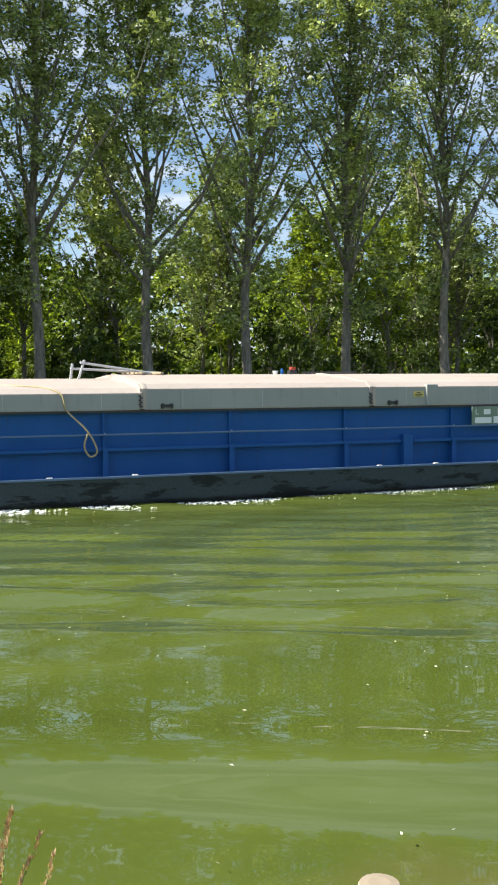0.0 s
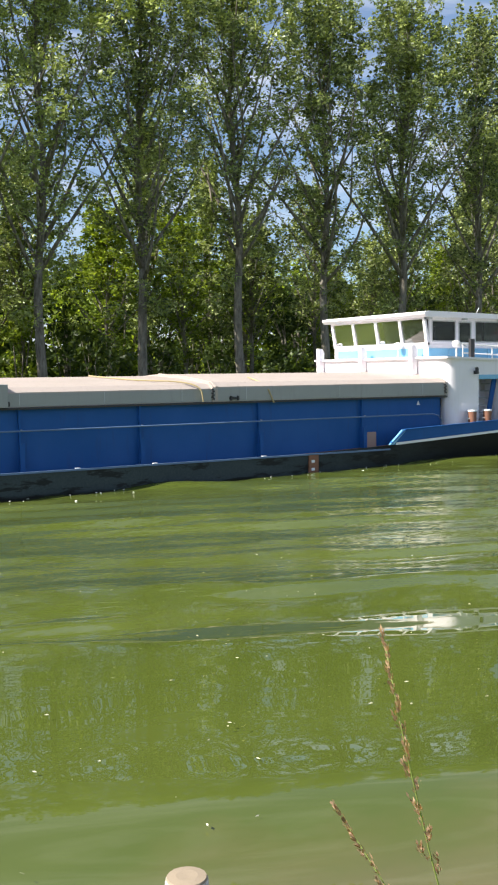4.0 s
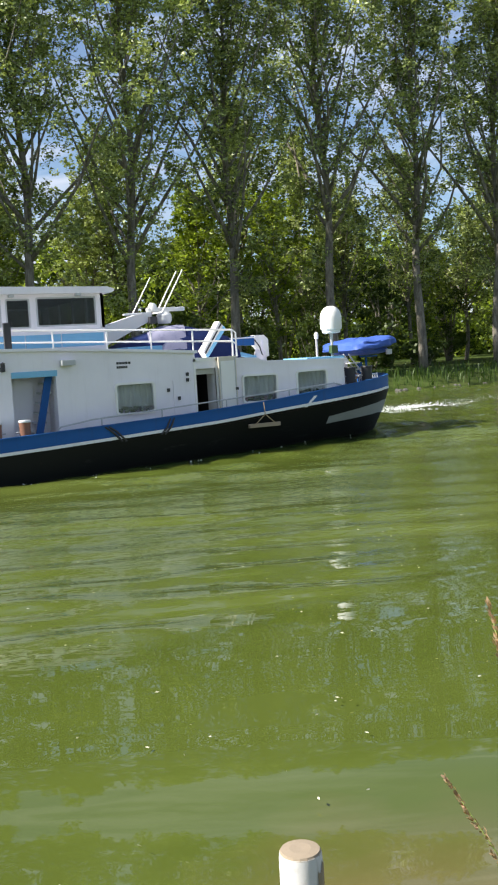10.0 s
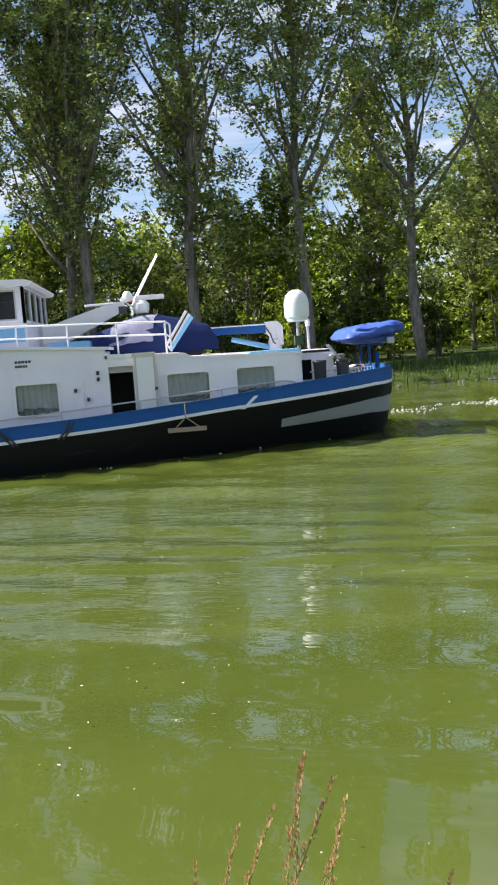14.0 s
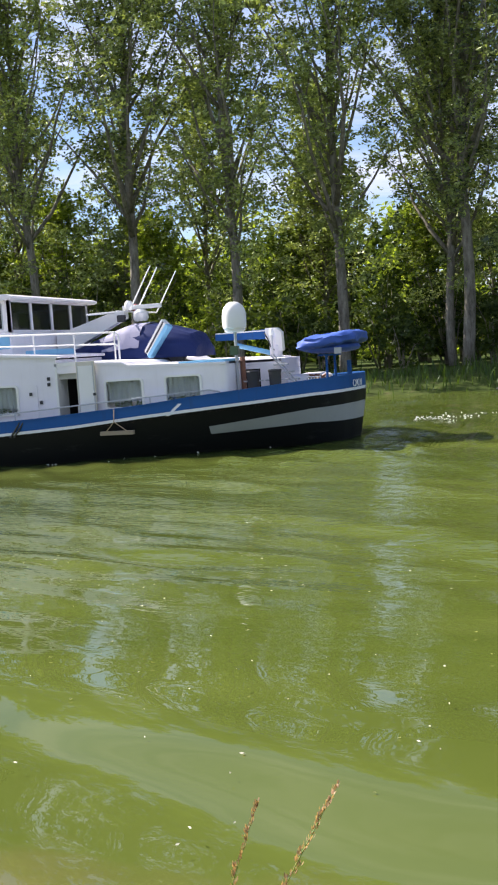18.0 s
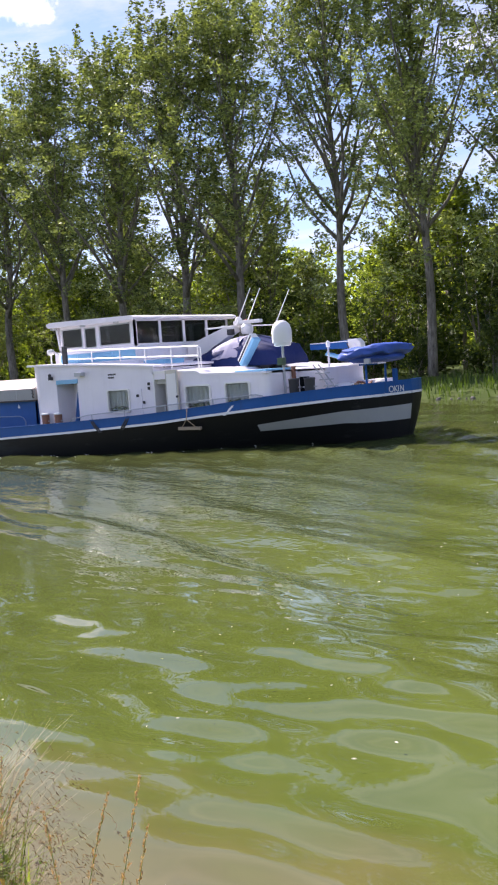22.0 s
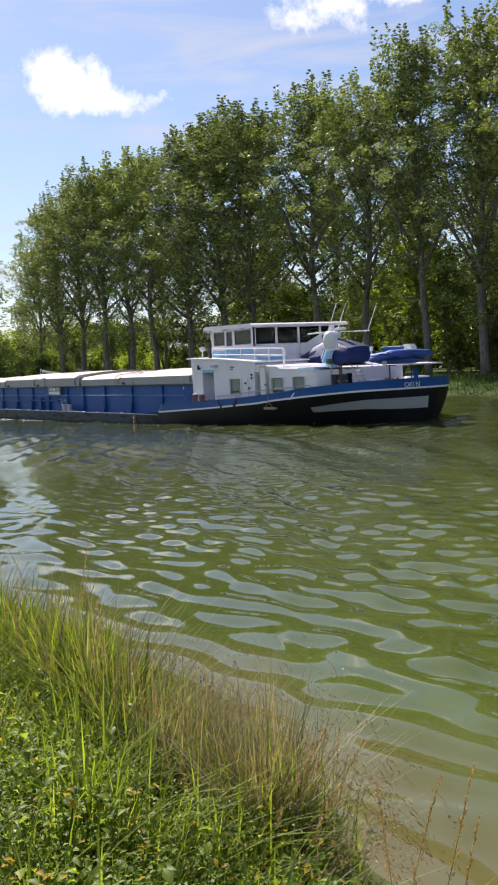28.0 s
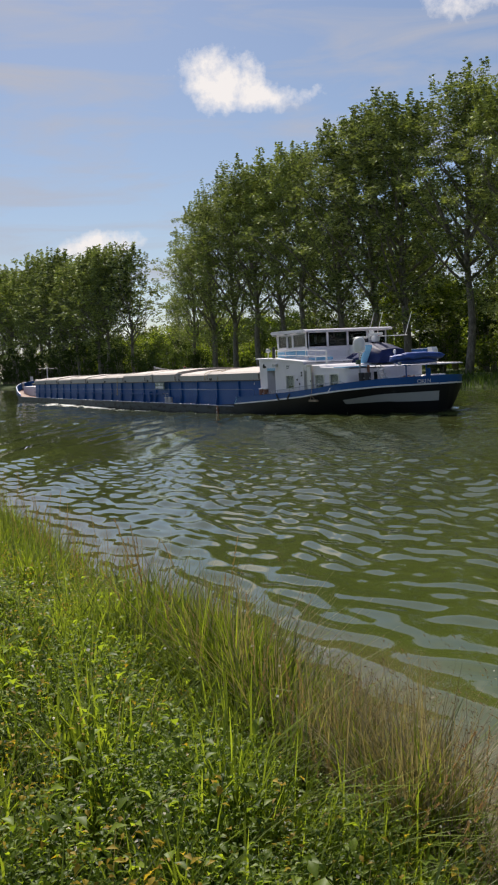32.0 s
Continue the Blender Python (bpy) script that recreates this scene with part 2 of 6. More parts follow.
M["letter"] = paint("white_lettering", (0.72, 0.74, 0.76), (0.4, 0.4, 0.4), 0.5, 0.2)
M["sign"] = paint("sign_plate_green", (0.16, 0.22, 0.17), (0.1, 0.12, 0.1), 0.55, 0.5)
M["curtain"] = paint("net_curtain", (0.5, 0.5, 0.47), (0.3, 0.3, 0.27), 0.9, 0.5)
M["interior"] = principled("dark_interior", (0.03, 0.028, 0.026), 0.8)[0]
M["foam"] = principled("foam_and_glitter", (0.76, 0.79, 0.75), 0.8)[0]


def make_hull_paint():
    """Black at the stern, worn slate grey along the hold, with scrapes and a black foot."""
    m, nt, b = principled("worn_hull_paint", (0.012, 0.014, 0.015), 0.6, 0, 0.25)
    v = coords(nt)
    sep = nt.nodes.new("ShaderNodeSeparateXYZ")
    nt.links.new(v, sep.inputs[0])
    n = noise_node(nt, coords(nt, scale=(0.55, 0.55, 2.2)), 1.6, 7, 0.68)
    fine = noise_node(nt, v, 22, 6, 0.7)
    slate = mix(nt, maprange(nt, fine, 0.35, 0.75), (0.034, 0.050, 0.060), (0.062, 0.080, 0.088))
    slate = mix(nt, maprange(nt, n, 0.53, 0.58, 0.0, 0.9), slate, (0.012, 0.014, 0.015))
    black = mix(nt, maprange(nt, n, 0.60, 0.72, 0.0, 0.6), (0.009, 0.010, 0.011), (0.06, 0.062, 0.058))
    aft = nt.nodes.new("ShaderNodeMath")
    aft.operation = "MULTIPLY_ADD"
    aft.inputs[1].default_value = 7.0
    nt.links.new(n, aft.inputs[0])
    nt.links.new(sep.outputs["X"], aft.inputs[2])
    col = mix(nt, maprange(nt, aft.outputs[0], -7.0, 0.0), slate, black)
    foot = nt.nodes.new("ShaderNodeMath")
    foot.operation = "MULTIPLY_ADD"
    foot.inputs[1].default_value = -0.3
    nt.links.new(n, foot.inputs[0])
    nt.links.new(sep.outputs["Z"], foot.inputs[2])
    col = mix(nt, maprange(nt, foot.outputs[0], -0.04, 0.04, 1.0, 0.0), col, (0.008, 0.009, 0.008))
    rusty = noise_node(nt, coords(nt, scale=(1.2, 1.2, 0.35)), 3.5, 7, 0.7)
    col = mix(nt, maprange(nt, rusty, 0.66, 0.78, 0.0, 0.5), col, (0.10, 0.05, 0.03))
    nt.links.new(col, b.inputs["Base Color"])
    bump(nt, b, mix(nt, 0.5, n, fine), 0.25, 0.015)
    return m


M["hull"] = make_hull_paint()
M["rail_blue"] = paint("grey_blue_pipe", (0.10, 0.17, 0.30), (0.2, 0.16, 0.12), 0.5, 0.8)


def make_glass():
    m, nt, b = principled("window_glass", (0.01, 0.012, 0.013), 0.03, 0, 0.1)
    n = noise_node(nt, coords(nt), 1.2, 2)
    bump(nt, b, n, 0.05, 0.02)
    return m


M["glass"] = make_glass()


def make_bark():
    m, nt, b = principled("poplar_bark", (0.14, 0.12, 0.09), 0.9)
    v = coords(nt, scale=(3, 3, 0.7))
    n = noise_node(nt, v, 2.2, 8, 0.7)
    nt.links.new(ramp(nt, n, [(0.3, (0.06, 0.052, 0.04)), (0.5, (0.20, 0.178, 0.14)), (0.72, (0.34, 0.315, 0.26))]), b.inputs["Base Color"])
    bump(nt, b, n, 0.8, 0.05)
    return m


M["bark"] = make_bark()
M["leaf"] = leafy("poplar_leaves", (0.012, 0.032, 0.020), (0.36, 0.42, 0.125), 0.25, 0.045, (1.35, 1.38, 0.65))
# undergrowth shade and the sunlit wood behind are put into these two leaf colours
M["leaf_shade_tone"] = leafy("shade_toned_leaves", (0.015, 0.032, 0.011), (0.075, 0.11, 0.024), 0.38)
M["leaf_sun_tone"] = leafy("sun_toned_leaves", (0.022, 0.055, 0.012), (0.28, 0.36, 0.055), 0.46)
M["grass"] = leafy("grass_blades", (0.016, 0.042, 0.008), (0.215, 0.28, 0.04), 0.55, 0.014)
M["dry_grass"] = leafy("dry_grass", (0.09, 0.08, 0.045), (0.38, 0.325, 0.21), 0.22, 0.01)
M["weed"] = leafy("weed_leaves", (0.035, 0.085, 0.014), (0.25, 0.335, 0.04), 0.58, 0.014)
M["seed"] = leafy("seed_heads", (0.22, 0.13, 0.08), (0.50, 0.34, 0.22), 0.3)
M["stalk"] = leafy("green_stalks", (0.10, 0.15, 0.03), (0.30, 0.37, 0.10), 0.3)


def make_ground():
    m, nt, b = principled("bank_soil", (0.05, 0.055, 0.025), 0.95, 0, 0.1)
    v = coords(nt)
    n = noise_node(nt, v, 1.3, 8, 0.65)
    n2 = noise_node(nt, v, 0.05, 4)
    c = ramp(nt, n, [(0.3, (0.03, 0.04, 0.012)), (0.55, (0.06, 0.085, 0.02)), (0.75, (0.12, 0.11, 0.05))])
    nt.links.new(mix(nt, maprange(nt, n2, 0.4, 0.6, 0, 0.4), c, (0.06, 0.1, 0.02)), b.inputs["Base Color"])
    bump(nt, b, n, 0.8, 0.08)
    return m


M["ground"] = make_ground()

# ---------------- geometry helpers ----------------


class Shape:
    """Vertices and faces of one part."""

    def __init__(self):
        self.v, self.f = [], []

    def add(self, verts, faces):
        k = len(self.v)
        self.v.extend([tuple(p) for p in verts])
        self.f.extend([tuple(i + k for i in q) for q in faces])
        return self

    def box(self, x0, x1, y0, y1, z0, z1, c=0.0):
        """A box, with its edges cut off by c."""
        if c <= 0:
            return self.add([(x, y, z) for x in (x0, x1) for y in (y0, y1) for z in (z0, z1)],
                            [(0, 1, 3, 2), (4, 6, 7, 5), (0, 4, 5, 1), (2, 3, 7, 6), (0, 2, 6, 4), (1, 5, 7, 3)])
        bm = bmesh.new()
        bmesh.ops.create_cube(bm, size=1)
        for p in bm.verts:
            p.co = Vector((x0 + (p.co.x + .5) * (x1 - x0), y0 + (p.co.y + .5) * (y1 - y0), z0 + (p.co.z + .5) * (z1 - z0)))
        bmesh.ops.bevel(bm, geom=bm.edges[:], offset=c, segments=2, affect="EDGES", profile=0.7)
        bm.verts.index_update()
        self.add([p.co for p in bm.verts], [[p.index for p in f.verts] for f in bm.faces])
        bm.free()
        return self

    def prism(self, pts, a, b, axis="y"):
        """A polygon in the plane across axis, run from a to b along it."""
        n = len(pts)
        def at(p, h):
            return {"y": (p[0], h, p[1]), "x": (h, p[0], p[1]), "z": (p[0], p[1], h)}[axis]
        vs = [at(p, a) for p in pts] + [at(p, b) for p in pts]
        fs = [tuple(range(n)), tuple(range(2 * n - 1, n - 1, -1))] + [(i, i + n, (i + 1) % n + n, (i + 1) % n) for i in range(n)]
        return self.add(vs, fs)

    def tube(self, pts, r, n=8, r1=None):
        pts = [Vector(p) for p in pts]
        r1 = r if r1 is None else r1
        rings, ref = [], None
        for i, p in enumerate(pts):
            d = (pts[min(i + 1, len(pts) - 1)] - pts[max(i - 1, 0)]).normalized()
            if ref is None:
                ref = d.orthogonal().normalized()
            ref = (ref - d * ref.dot(d)).normalized()
            s = d.cross(ref)
            rr = r + (r1 - r) * i / max(1, len(pts) - 1)
            rings.append([p + (ref * math.cos(a) + s * math.sin(a)) * rr for a in [2 * math.pi * k / n for k in range(n)]])
        vs = [q for ring in rings for q in ring]
        fs = [(i * n + k, i * n + (k + 1) % n, (i + 1) * n + (k + 1) % n, (i + 1) * n + k) for i in range(len(pts) - 1) for k in range(n)]
        fs += [tuple(range(n - 1, -1, -1)), tuple((len(pts) - 1) * n + k for k in range(n))]
        return self.add(vs, fs)

    def lathe(self, cx, cy, prof, n=20):
        vs = [(cx + r * math.cos(2 * math.pi * k / n), cy + r * math.sin(2 * math.pi * k / n), z) for r, z in prof for k in range(n)]
        fs = [(i * n + k, i * n + (k + 1) % n, (i + 1) * n + (k + 1) % n, (i + 1) * n + k) for i in range(len(prof) - 1) for k in range(n)]
        fs += [tuple(range(n - 1, -1, -1)), tuple((len(prof) - 1) * n + k for k in range(n))]
        return self.add(vs, fs)

    def grid(self, rows):
        """A sheet from rows of points."""
        n = len(rows[0])
        return self.add([p for r in rows for p in r], [(i * n + k, i * n + k + 1, (i + 1) * n + k + 1, (i + 1) * n + k) for i in range(len(rows) - 1) for k in range(n - 1)])

    def mesh(self, name, material, smooth=False):
        me = bpy.data.meshes.new(name)
        me.from_pydata(self.v, [], self.f)
        me.materials.append(material)
        if smooth:
            me.polygons.foreach_set("use_smooth", [True] * len(me.polygons))
        me.update()
        return me


def part(name, shape, material, parent, label="", smooth=False):
    ob = new(name, shape.mesh(name, material, smooth))
    ob.parent = parent
    if smooth:
        crease(ob.data)
    if label:
        tagged(ob, label)
    return ob


def crease(me, angle=38):
    bm = bmesh.new()
    bm.from_mesh(me)
    bmesh.ops.recalc_face_normals(bm, faces=bm.faces[:])
    for e in bm.edges:
        e.smooth = len(e.link_faces) == 2 and e.calc_face_angle(0) < radians(angle)
    bm.to_mesh(me)
    bm.free()


def thing(name, label, category, group="", at=(0, 0, 0)):
    ob = tagged(new(name), label, category, group)
    ob.location = at
    return ob


def lerp_table(tab, x):
    return float(np.interp(x, [a for a, _ in tab], [b for _, b in tab]))

# ---------------- ground and water ----------------
WATER_Z = 0.25
# how far the water beside the barge stands below or above that, from bow to stern
LEVEL = [(-95, 0), (-70, -0.06), (-40, -0.12), (-27, -0.22), (-16, -0.14), (-5, -0.02), (0, 0.07), (5, 0.2), (9, 0.22), (15, 0.1), (24, 0)]
PROFILE = [(-3000, 1.3), (-300, 1.3), (-60, 1.3), (-12, 1.25), (-4, 1.2), (0, 1.1), (1.0, 0.97), (1.7, 0.72), (2.3, 0.46), (2.85, 0.25), (3.7, 0.05), (6.5, -1.0), (12, -2.2),
           (38, -2.2), (42.8, -0.8), (44.6, 0.26), (45.5, 0.62), (47, 0.86), (50, 0.98), (57, 1.05), (66, 1.05), (110, 1.1), (400, 1.1), (3000, 1.1)]


def ground_z(x, y):
    z = lerp_table(PROFILE, y)
    k = max(0.0, 1 - abs(y - 2) / 60) if y < 20 else max(0.0, 1 - abs(y - 50) / 40)
    return z + 0.10 * k * noise.noise(Vector((x * 0.35, y * 0.35, 0))) * (1 if abs(y - 2.85) > .5 and abs(y - 44.6) > 1 else .4)


def build_ground():
    xs = [-3000, -1500, -800, -500] + [x for x in np.arange(-400, -40, 10.0)] + [x for x in np.arange(-40, 20, 0.75)] + [x for x in np.arange(20, 150, 5.0)] + [150, 300, 800, 1500, 3000]
    ys = []
    for (a, _), (b, _) in zip(PROFILE[:-1], PROFILE[1:]):
        n = 3 if -4 <= a < 6 else 1
        ys += [a + (b - a) * i / n for i in range(n)]
    ys.append(3000)
    s = Shape().grid([[(x, y, ground_z(x, y)) for x in xs] for y in ys])
    tagged(new("ground", s.mesh("ground", M["ground"], True)), "grassy canal banks of brown soil on both sides", "ground", kind="structure")


def wave_train(X, Y, rng, n, lo, hi, heading, spread, slope):
    """Sum of n long-crested waves, lengths lo to hi, that run towards heading (degrees from x)."""
    Z = np.zeros_like(X)
    for _ in range(n):
        lam = math.exp(rng.uniform(math.log(lo), math.log(hi)))
        th = math.radians(rng.normal(heading, spread))
        k = 2 * math.pi / lam
        Z += slope / (k * math.sqrt(n / 2)) * np.sin(k * (math.cos(th) * X + math.sin(th) * Y) + rng.uniform(0, 6.28))
    return Z


def build_water():
    """The canal's surface with the barge's wash. Its x runs aft from the same point as the barge's, since the wash goes along with it."""
    def ease(v, a, b):
        k = np.clip((v - a) / (b - a), 0, 1)
        return k * k * (3 - 2 * k)
    xs = list(np.arange(-2900, -420, 120.0)) + list(np.arange(-420, -120, 6.0)) + list(np.arange(-120, -40, 1.0)) + list(np.arange(-40, -14, 0.14)) + list(np.arange(-14, 46, 0.1)) + list(np.arange(46, 110, 1.0)) + list(np.arange(110, 400, 10.0)) + list(np.arange(400, 2900, 120.0))
    ys = list(np.arange(2.3, 13.5, 0.085)) + list(np.arange(13.5, 21, 0.19)) + list(np.arange(21, 46, 0.8))
    X, Y = np.meshgrid(np.array(xs), np.array(ys))
    rng = np.random.RandomState(4)
    close = np.clip((70 - np.abs(X)) / 24, 0, 1)          # the mesh is too open for waves beyond
    aft = ease(X, 3, 13)                                  # behind the stern the wash has reached the bank
    wake = ease(X, 10, 26)
    gust = 0.45 + 0.8 * np.sin(0.16 * X + 0.55 * Y + 0.9 * np.sin(0.19 * X + 1)) ** 2
    # low swell that comes in from the hull: broad dark and bright bands
    Z = wave_train(X, Y, rng, 7, 1.4, 3.0, 63, 5, 0.056) * (0.95 + 0.5 * aft) * gust * ease(Y, 2.4, 5)
    # shorter crests in long lines
    Z += wave_train(X, Y, rng, 14, 0.55, 1.3, 66, 7, 0.085) * (ease(Y, 7.0, 10.5) * (0.65 + 0.25 * ease(X, -12, 0) - 0.2 * aft + 0.75 * ease(-X, -4, 6)) + 0.4 * aft) * gust
    # crossing wavelets after the stern has passed
    Z += wave_train(X, Y, rng, 14, 0.42, 0.85, 84, 18, 0.11) * wake * (0.35 + 0.65 * gust)
    Z += wave_train(X, Y, rng, 16, 0.32, 0.65, 76, 36, 0.16) * wake * (0.3 + 0.7 * ease(Y, 4.0, 8.0))
    # churned strip along the hull and behind it
    beside = np.exp(-((Y - 19.6) / 1.7) ** 2) * (X < 10) + np.exp(-((Y - 23.5) / 3.5) ** 2) * (X >= 6)
    Z += wave_train(X, Y, rng, 22, 0.6, 1.5, 60, 45, 0.19) * beside * (0.22 + 0.6 * ease(X, -4, 4) + 0.5 * ease(-X, 40, 60))
    # the water is drawn down along the hold and heaps up round the stern
    level = np.interp(X, [a for a, _ in LEVEL], [b for _, b in LEVEL])
    Z += level * np.exp(-(np.clip(20.0 - Y, 0, None) / 5.0) ** 2 - (np.clip(Y - 28, 0, None) / 5.0) ** 2)
    Z *= close
    n = len(xs)
    me = bpy.data.meshes.new("water")
    verts = np.stack([X, Y, Z], -1).reshape(-1, 3)
    idx = np.arange(len(ys) * n).reshape(len(ys), n)
    faces = np.stack([idx[:-1, :-1], idx[:-1, 1:], idx[1:, 1:], idx[1:, :-1]], -1).reshape(-1, 4)
    me.from_pydata(verts.tolist(), [], faces.tolist())
    me.materials.append(M["water"])
    me.polygons.foreach_set("use_smooth", [True] * len(me.polygons))
    return tagged(new("water", me), "murky green canal water with ripples and wash", "water", kind="structure")


build_ground()
water = build_water()

# ---------------- poplars and undergrowth on the far bank ----------------


def leaf_cloud(centres, radii, per, size, rng, flat=0.6):
    """Many small bent leaf sprays round given centres: arrays of vertices and quads."""
    count = np.maximum(4, per * np.clip((np.asarray(radii) / 0.7) ** 1.3, 0.16, 1.25)).astype(int)
    c = np.repeat(np.asarray(centres), count, axis=0)
    r = np.repeat(np.asarray(radii), count)
    n = len(c)
    d = rng.normal(size=(n, 3))
    d /= np.linalg.norm(d, axis=1)[:, None]
    p = c + d * (r * rng.uniform(0.25, 1.0, n) ** 0.6)[:, None] * np.array([1, 1, 0.85])
    a = rng.normal(size=(n, 3))
    a[:, 2] *= flat
    a /= np.linalg.norm(a, axis=1)[:, None]
    b = np.cross(a, rng.normal(size=(n, 3)))
    b /= np.linalg.norm(b, axis=1)[:, None]
    s = size * rng.uniform(0.6, 1.4, n)[:, None]
    v = np.stack([p - a * s, p + b * s * 0.75, p + a * s - b * s * 0.35], 1).reshape(-1, 3)
    f = np.arange(3 * n).reshape(n, 3)
    return v, f


def cloud_mesh(name, v, f, material):
    me = bpy.data.meshes.new(name)
    me.vertices.add(len(v))
    me.vertices.foreach_set("co", v.astype(np.float32).ravel())
    m = f.shape[1]
    me.loops.add(len(f) * m)
    me.loops.foreach_set("vertex_index", f.astype(np.int32).ravel())
    me.polygons.add(len(f))
    me.polygons.foreach_set("loop_start", np.arange(0, len(f) * m, m, dtype=np.int32))
    me.polygons.foreach_set("loop_total", np.full(len(f), m, dtype=np.int32))
    me.materials.append(material)
    me.update(calc_edges=True)
    return me


def poplar_meshes(seed, height=28.0, per=78, size=0.112, leaf="leaf"):
    """Trunk with steep limbs, and the crown's leaves in loose sprays."""
    rng = np.random.RandomState(seed)
    wood = Shape()
    fork = height * rng.uniform(0.28, 0.38)
    lean = rng.uniform(-0.3, 0.3, 2)
    trunk = [(lean[0] * (z / height) * 2 + 0.14 * math.sin(z * 0.5 + seed), lean[1] * (z / height) * 2 + 0.1 * math.sin(z * 0.37 + 2 * seed), z) for z in np.linspace(-0.4, height * 0.95, 16)]
    wood.tube(trunk, 0.29, 9, 0.025)
    tips, rad = [], []
    def at(z):
        return Vector([np.interp(z, [q[2] for q in trunk], [q[i] for q in trunk]) for i in range(3)])
    nb = 34
    for i in range(nb):
        z0 = fork * 0.8 + (height * 0.88 - fork * 0.8) * (i / nb) ** 1.05
        az = i * 2.4 + rng.uniform(-0.5, 0.5)
        ln = (height - z0) * rng.uniform(0.30, 0.58) + 1.2
        out = rng.uniform(0.24, 0.5) if i > 4 else rng.uniform(0.32, 0.55)
        out *= 1 - 0.22 * i / nb
        p, pts = at(z0), []
        d = Vector((math.cos(az) * out * 1.6, math.sin(az) * out * 1.6, 1)).normalized()
        for k in range(6):
            pts.append(p.copy())
            p = p + d * ln / 5
            d = (d + Vector((rng.normal() * 0.10, rng.normal() * 0.10, 0.12))).normalized()
        wood.tube(pts, 0.022 + 0.0095 * ln, 6, 0.008)
        for k in range(1, 6):
            q = pts[k]
            top = min(1.0, max(0.0, q.z / height))
            for _ in range((1, 2, 3, 3, 3)[k - 1]):
                w = 1.55 - 0.85 * top
                off = Vector((max(-1.8, min(1.8, rng.normal())) * w, max(-1.8, min(1.8, rng.normal())) * w, rng.uniform(-1.0, 0.7) * w))
                tips.append(q + off)
                rad.append(rng.uniform(0.4, 1.1) * (1.15 - 0.4 * top))
                if rng.rand() < 0.4:
                    wood.tube([q, q + off * 0.6, q + off], 0.012, 4, 0.004)
        for k in range(3 if i > 10 else 0):   # plumes that stand up from the limb's end
            q = pts[-1] + Vector((rng.normal() * 0.45, rng.normal() * 0.45, rng.uniform(-0.5, 0.2)))
            for lift in (0.2, 0.6, 0.95, 1.3, 1.6, 1.85):
                tips.append(q + Vector((rng.normal() * 0.06, rng.normal() * 0.06, lift)))
                rad.append(rng.uniform(0.30, 0.42) - 0.15 * lift)
    for z in np.linspace(height * 0.6, height * 0.985, 30):
        tips.append(at(z) + Vector((rng.normal() * 0.25, rng.normal() * 0.25, 0)))
        rad.append(rng.uniform(0.7, 1.1) * (1.5 - z / height))
    for _ in range(30):                       # hanging lower foliage
        az, r = rng.uniform(0, 6.28), rng.uniform(0.4, 3.2)
        z = rng.uniform(fork * 0.55, fork * 1.4)
        q = at(z) + Vector((math.cos(az) * r, math.sin(az) * r, 0))
        tips.append(q)
        rad.append(rng.uniform(0.5, 1.1))
        if rng.rand() < 0.5:
            wood.tube([at(z * 0.93), q], 0.02, 4, 0.006)
    v, f = leaf_cloud(tips, [0.8 * r for r in rad], per, size, rng)     # tight tufts with gaps between
    return wood.mesh("trunk", M["bark"], True), cloud_mesh("crown", v, f, M[leaf])


def shrub_mesh(seed, height, width, leaf="leaf_shade_tone"):
    rng = np.random.RandomState(seed)
    wood = Shape()
    cs, rs = [], []
    for i in range(7):
        az = rng.uniform(0, 6.28)
        r = width * 0.5 * rng.uniform(0.1, 0.9)
        h = height * rng.uniform(0.55, 1.0)
        top = Vector((math.cos(az) * r, math.sin(az) * r, h))
        mid = top * 0.5 + Vector((rng.normal() * 0.2, rng.normal() * 0.2, h * 0.1))
        wood.tube([(math.cos(az) * 0.15, math.sin(az) * 0.15, -0.3), mid, top], 0.05 + 0.006 * height, 5, 0.012)
        for _ in range(9):
            k = rng.uniform(0.15, 1.0)
            q = mid.lerp(top, k) if k > 0.4 else mid * (k / 0.4)
            cs.append(Vector(q) + Vector((rng.normal(), rng.normal(), rng.normal() * 0.8)) * width * 0.13)
            rs.append(rng.uniform(0.35, 0.8) * (0.5 + width * 0.1))
    v, f = leaf_cloud(cs, rs, 26, 0.2, rng)
    return wood.mesh("stem", M["bark"], True), cloud_mesh("foliage", v, f, M[leaf])


TREE_Y = 57.0
# places of the trunks along the row, as x / y seen from the near bank
ROW = [1.15, 1.01, 0.867, 0.748, 0.623, 0.495, 0.377, 0.271, 0.155, 0.044, -0.062, -0.077, -0.186, -0.294, -0.407, -0.523, -0.634, -0.787, -0.88, -1.0, -1.11, -1.251, -1.4, -1.586, -1.7, -1.838, -2.0, -2.13, -2.26, -2.42, -2.57, -2.72]
# how tall they are along the row
TALL_AT = [0.7, 0.88, 1.0, 1.11, 1.251, 1.4, 1.586, 1.838, 2.42, 2.57, 2.72]
TALL = [1.02, 0.97, 0.95, 0.97, 0.89, 0.96, 0.98, 1.01, 1.01, 0.97, 0.78]
FAR_ROW = [-3.52, -3.66, -3.8, -3.95, -4.1, -4.25, -4.4, -4.55, -4.7, -4.9, -5.1, -5.3, -5.5, -5.75, -6.0, -6.3, -6.6, -7.0, -7.4]


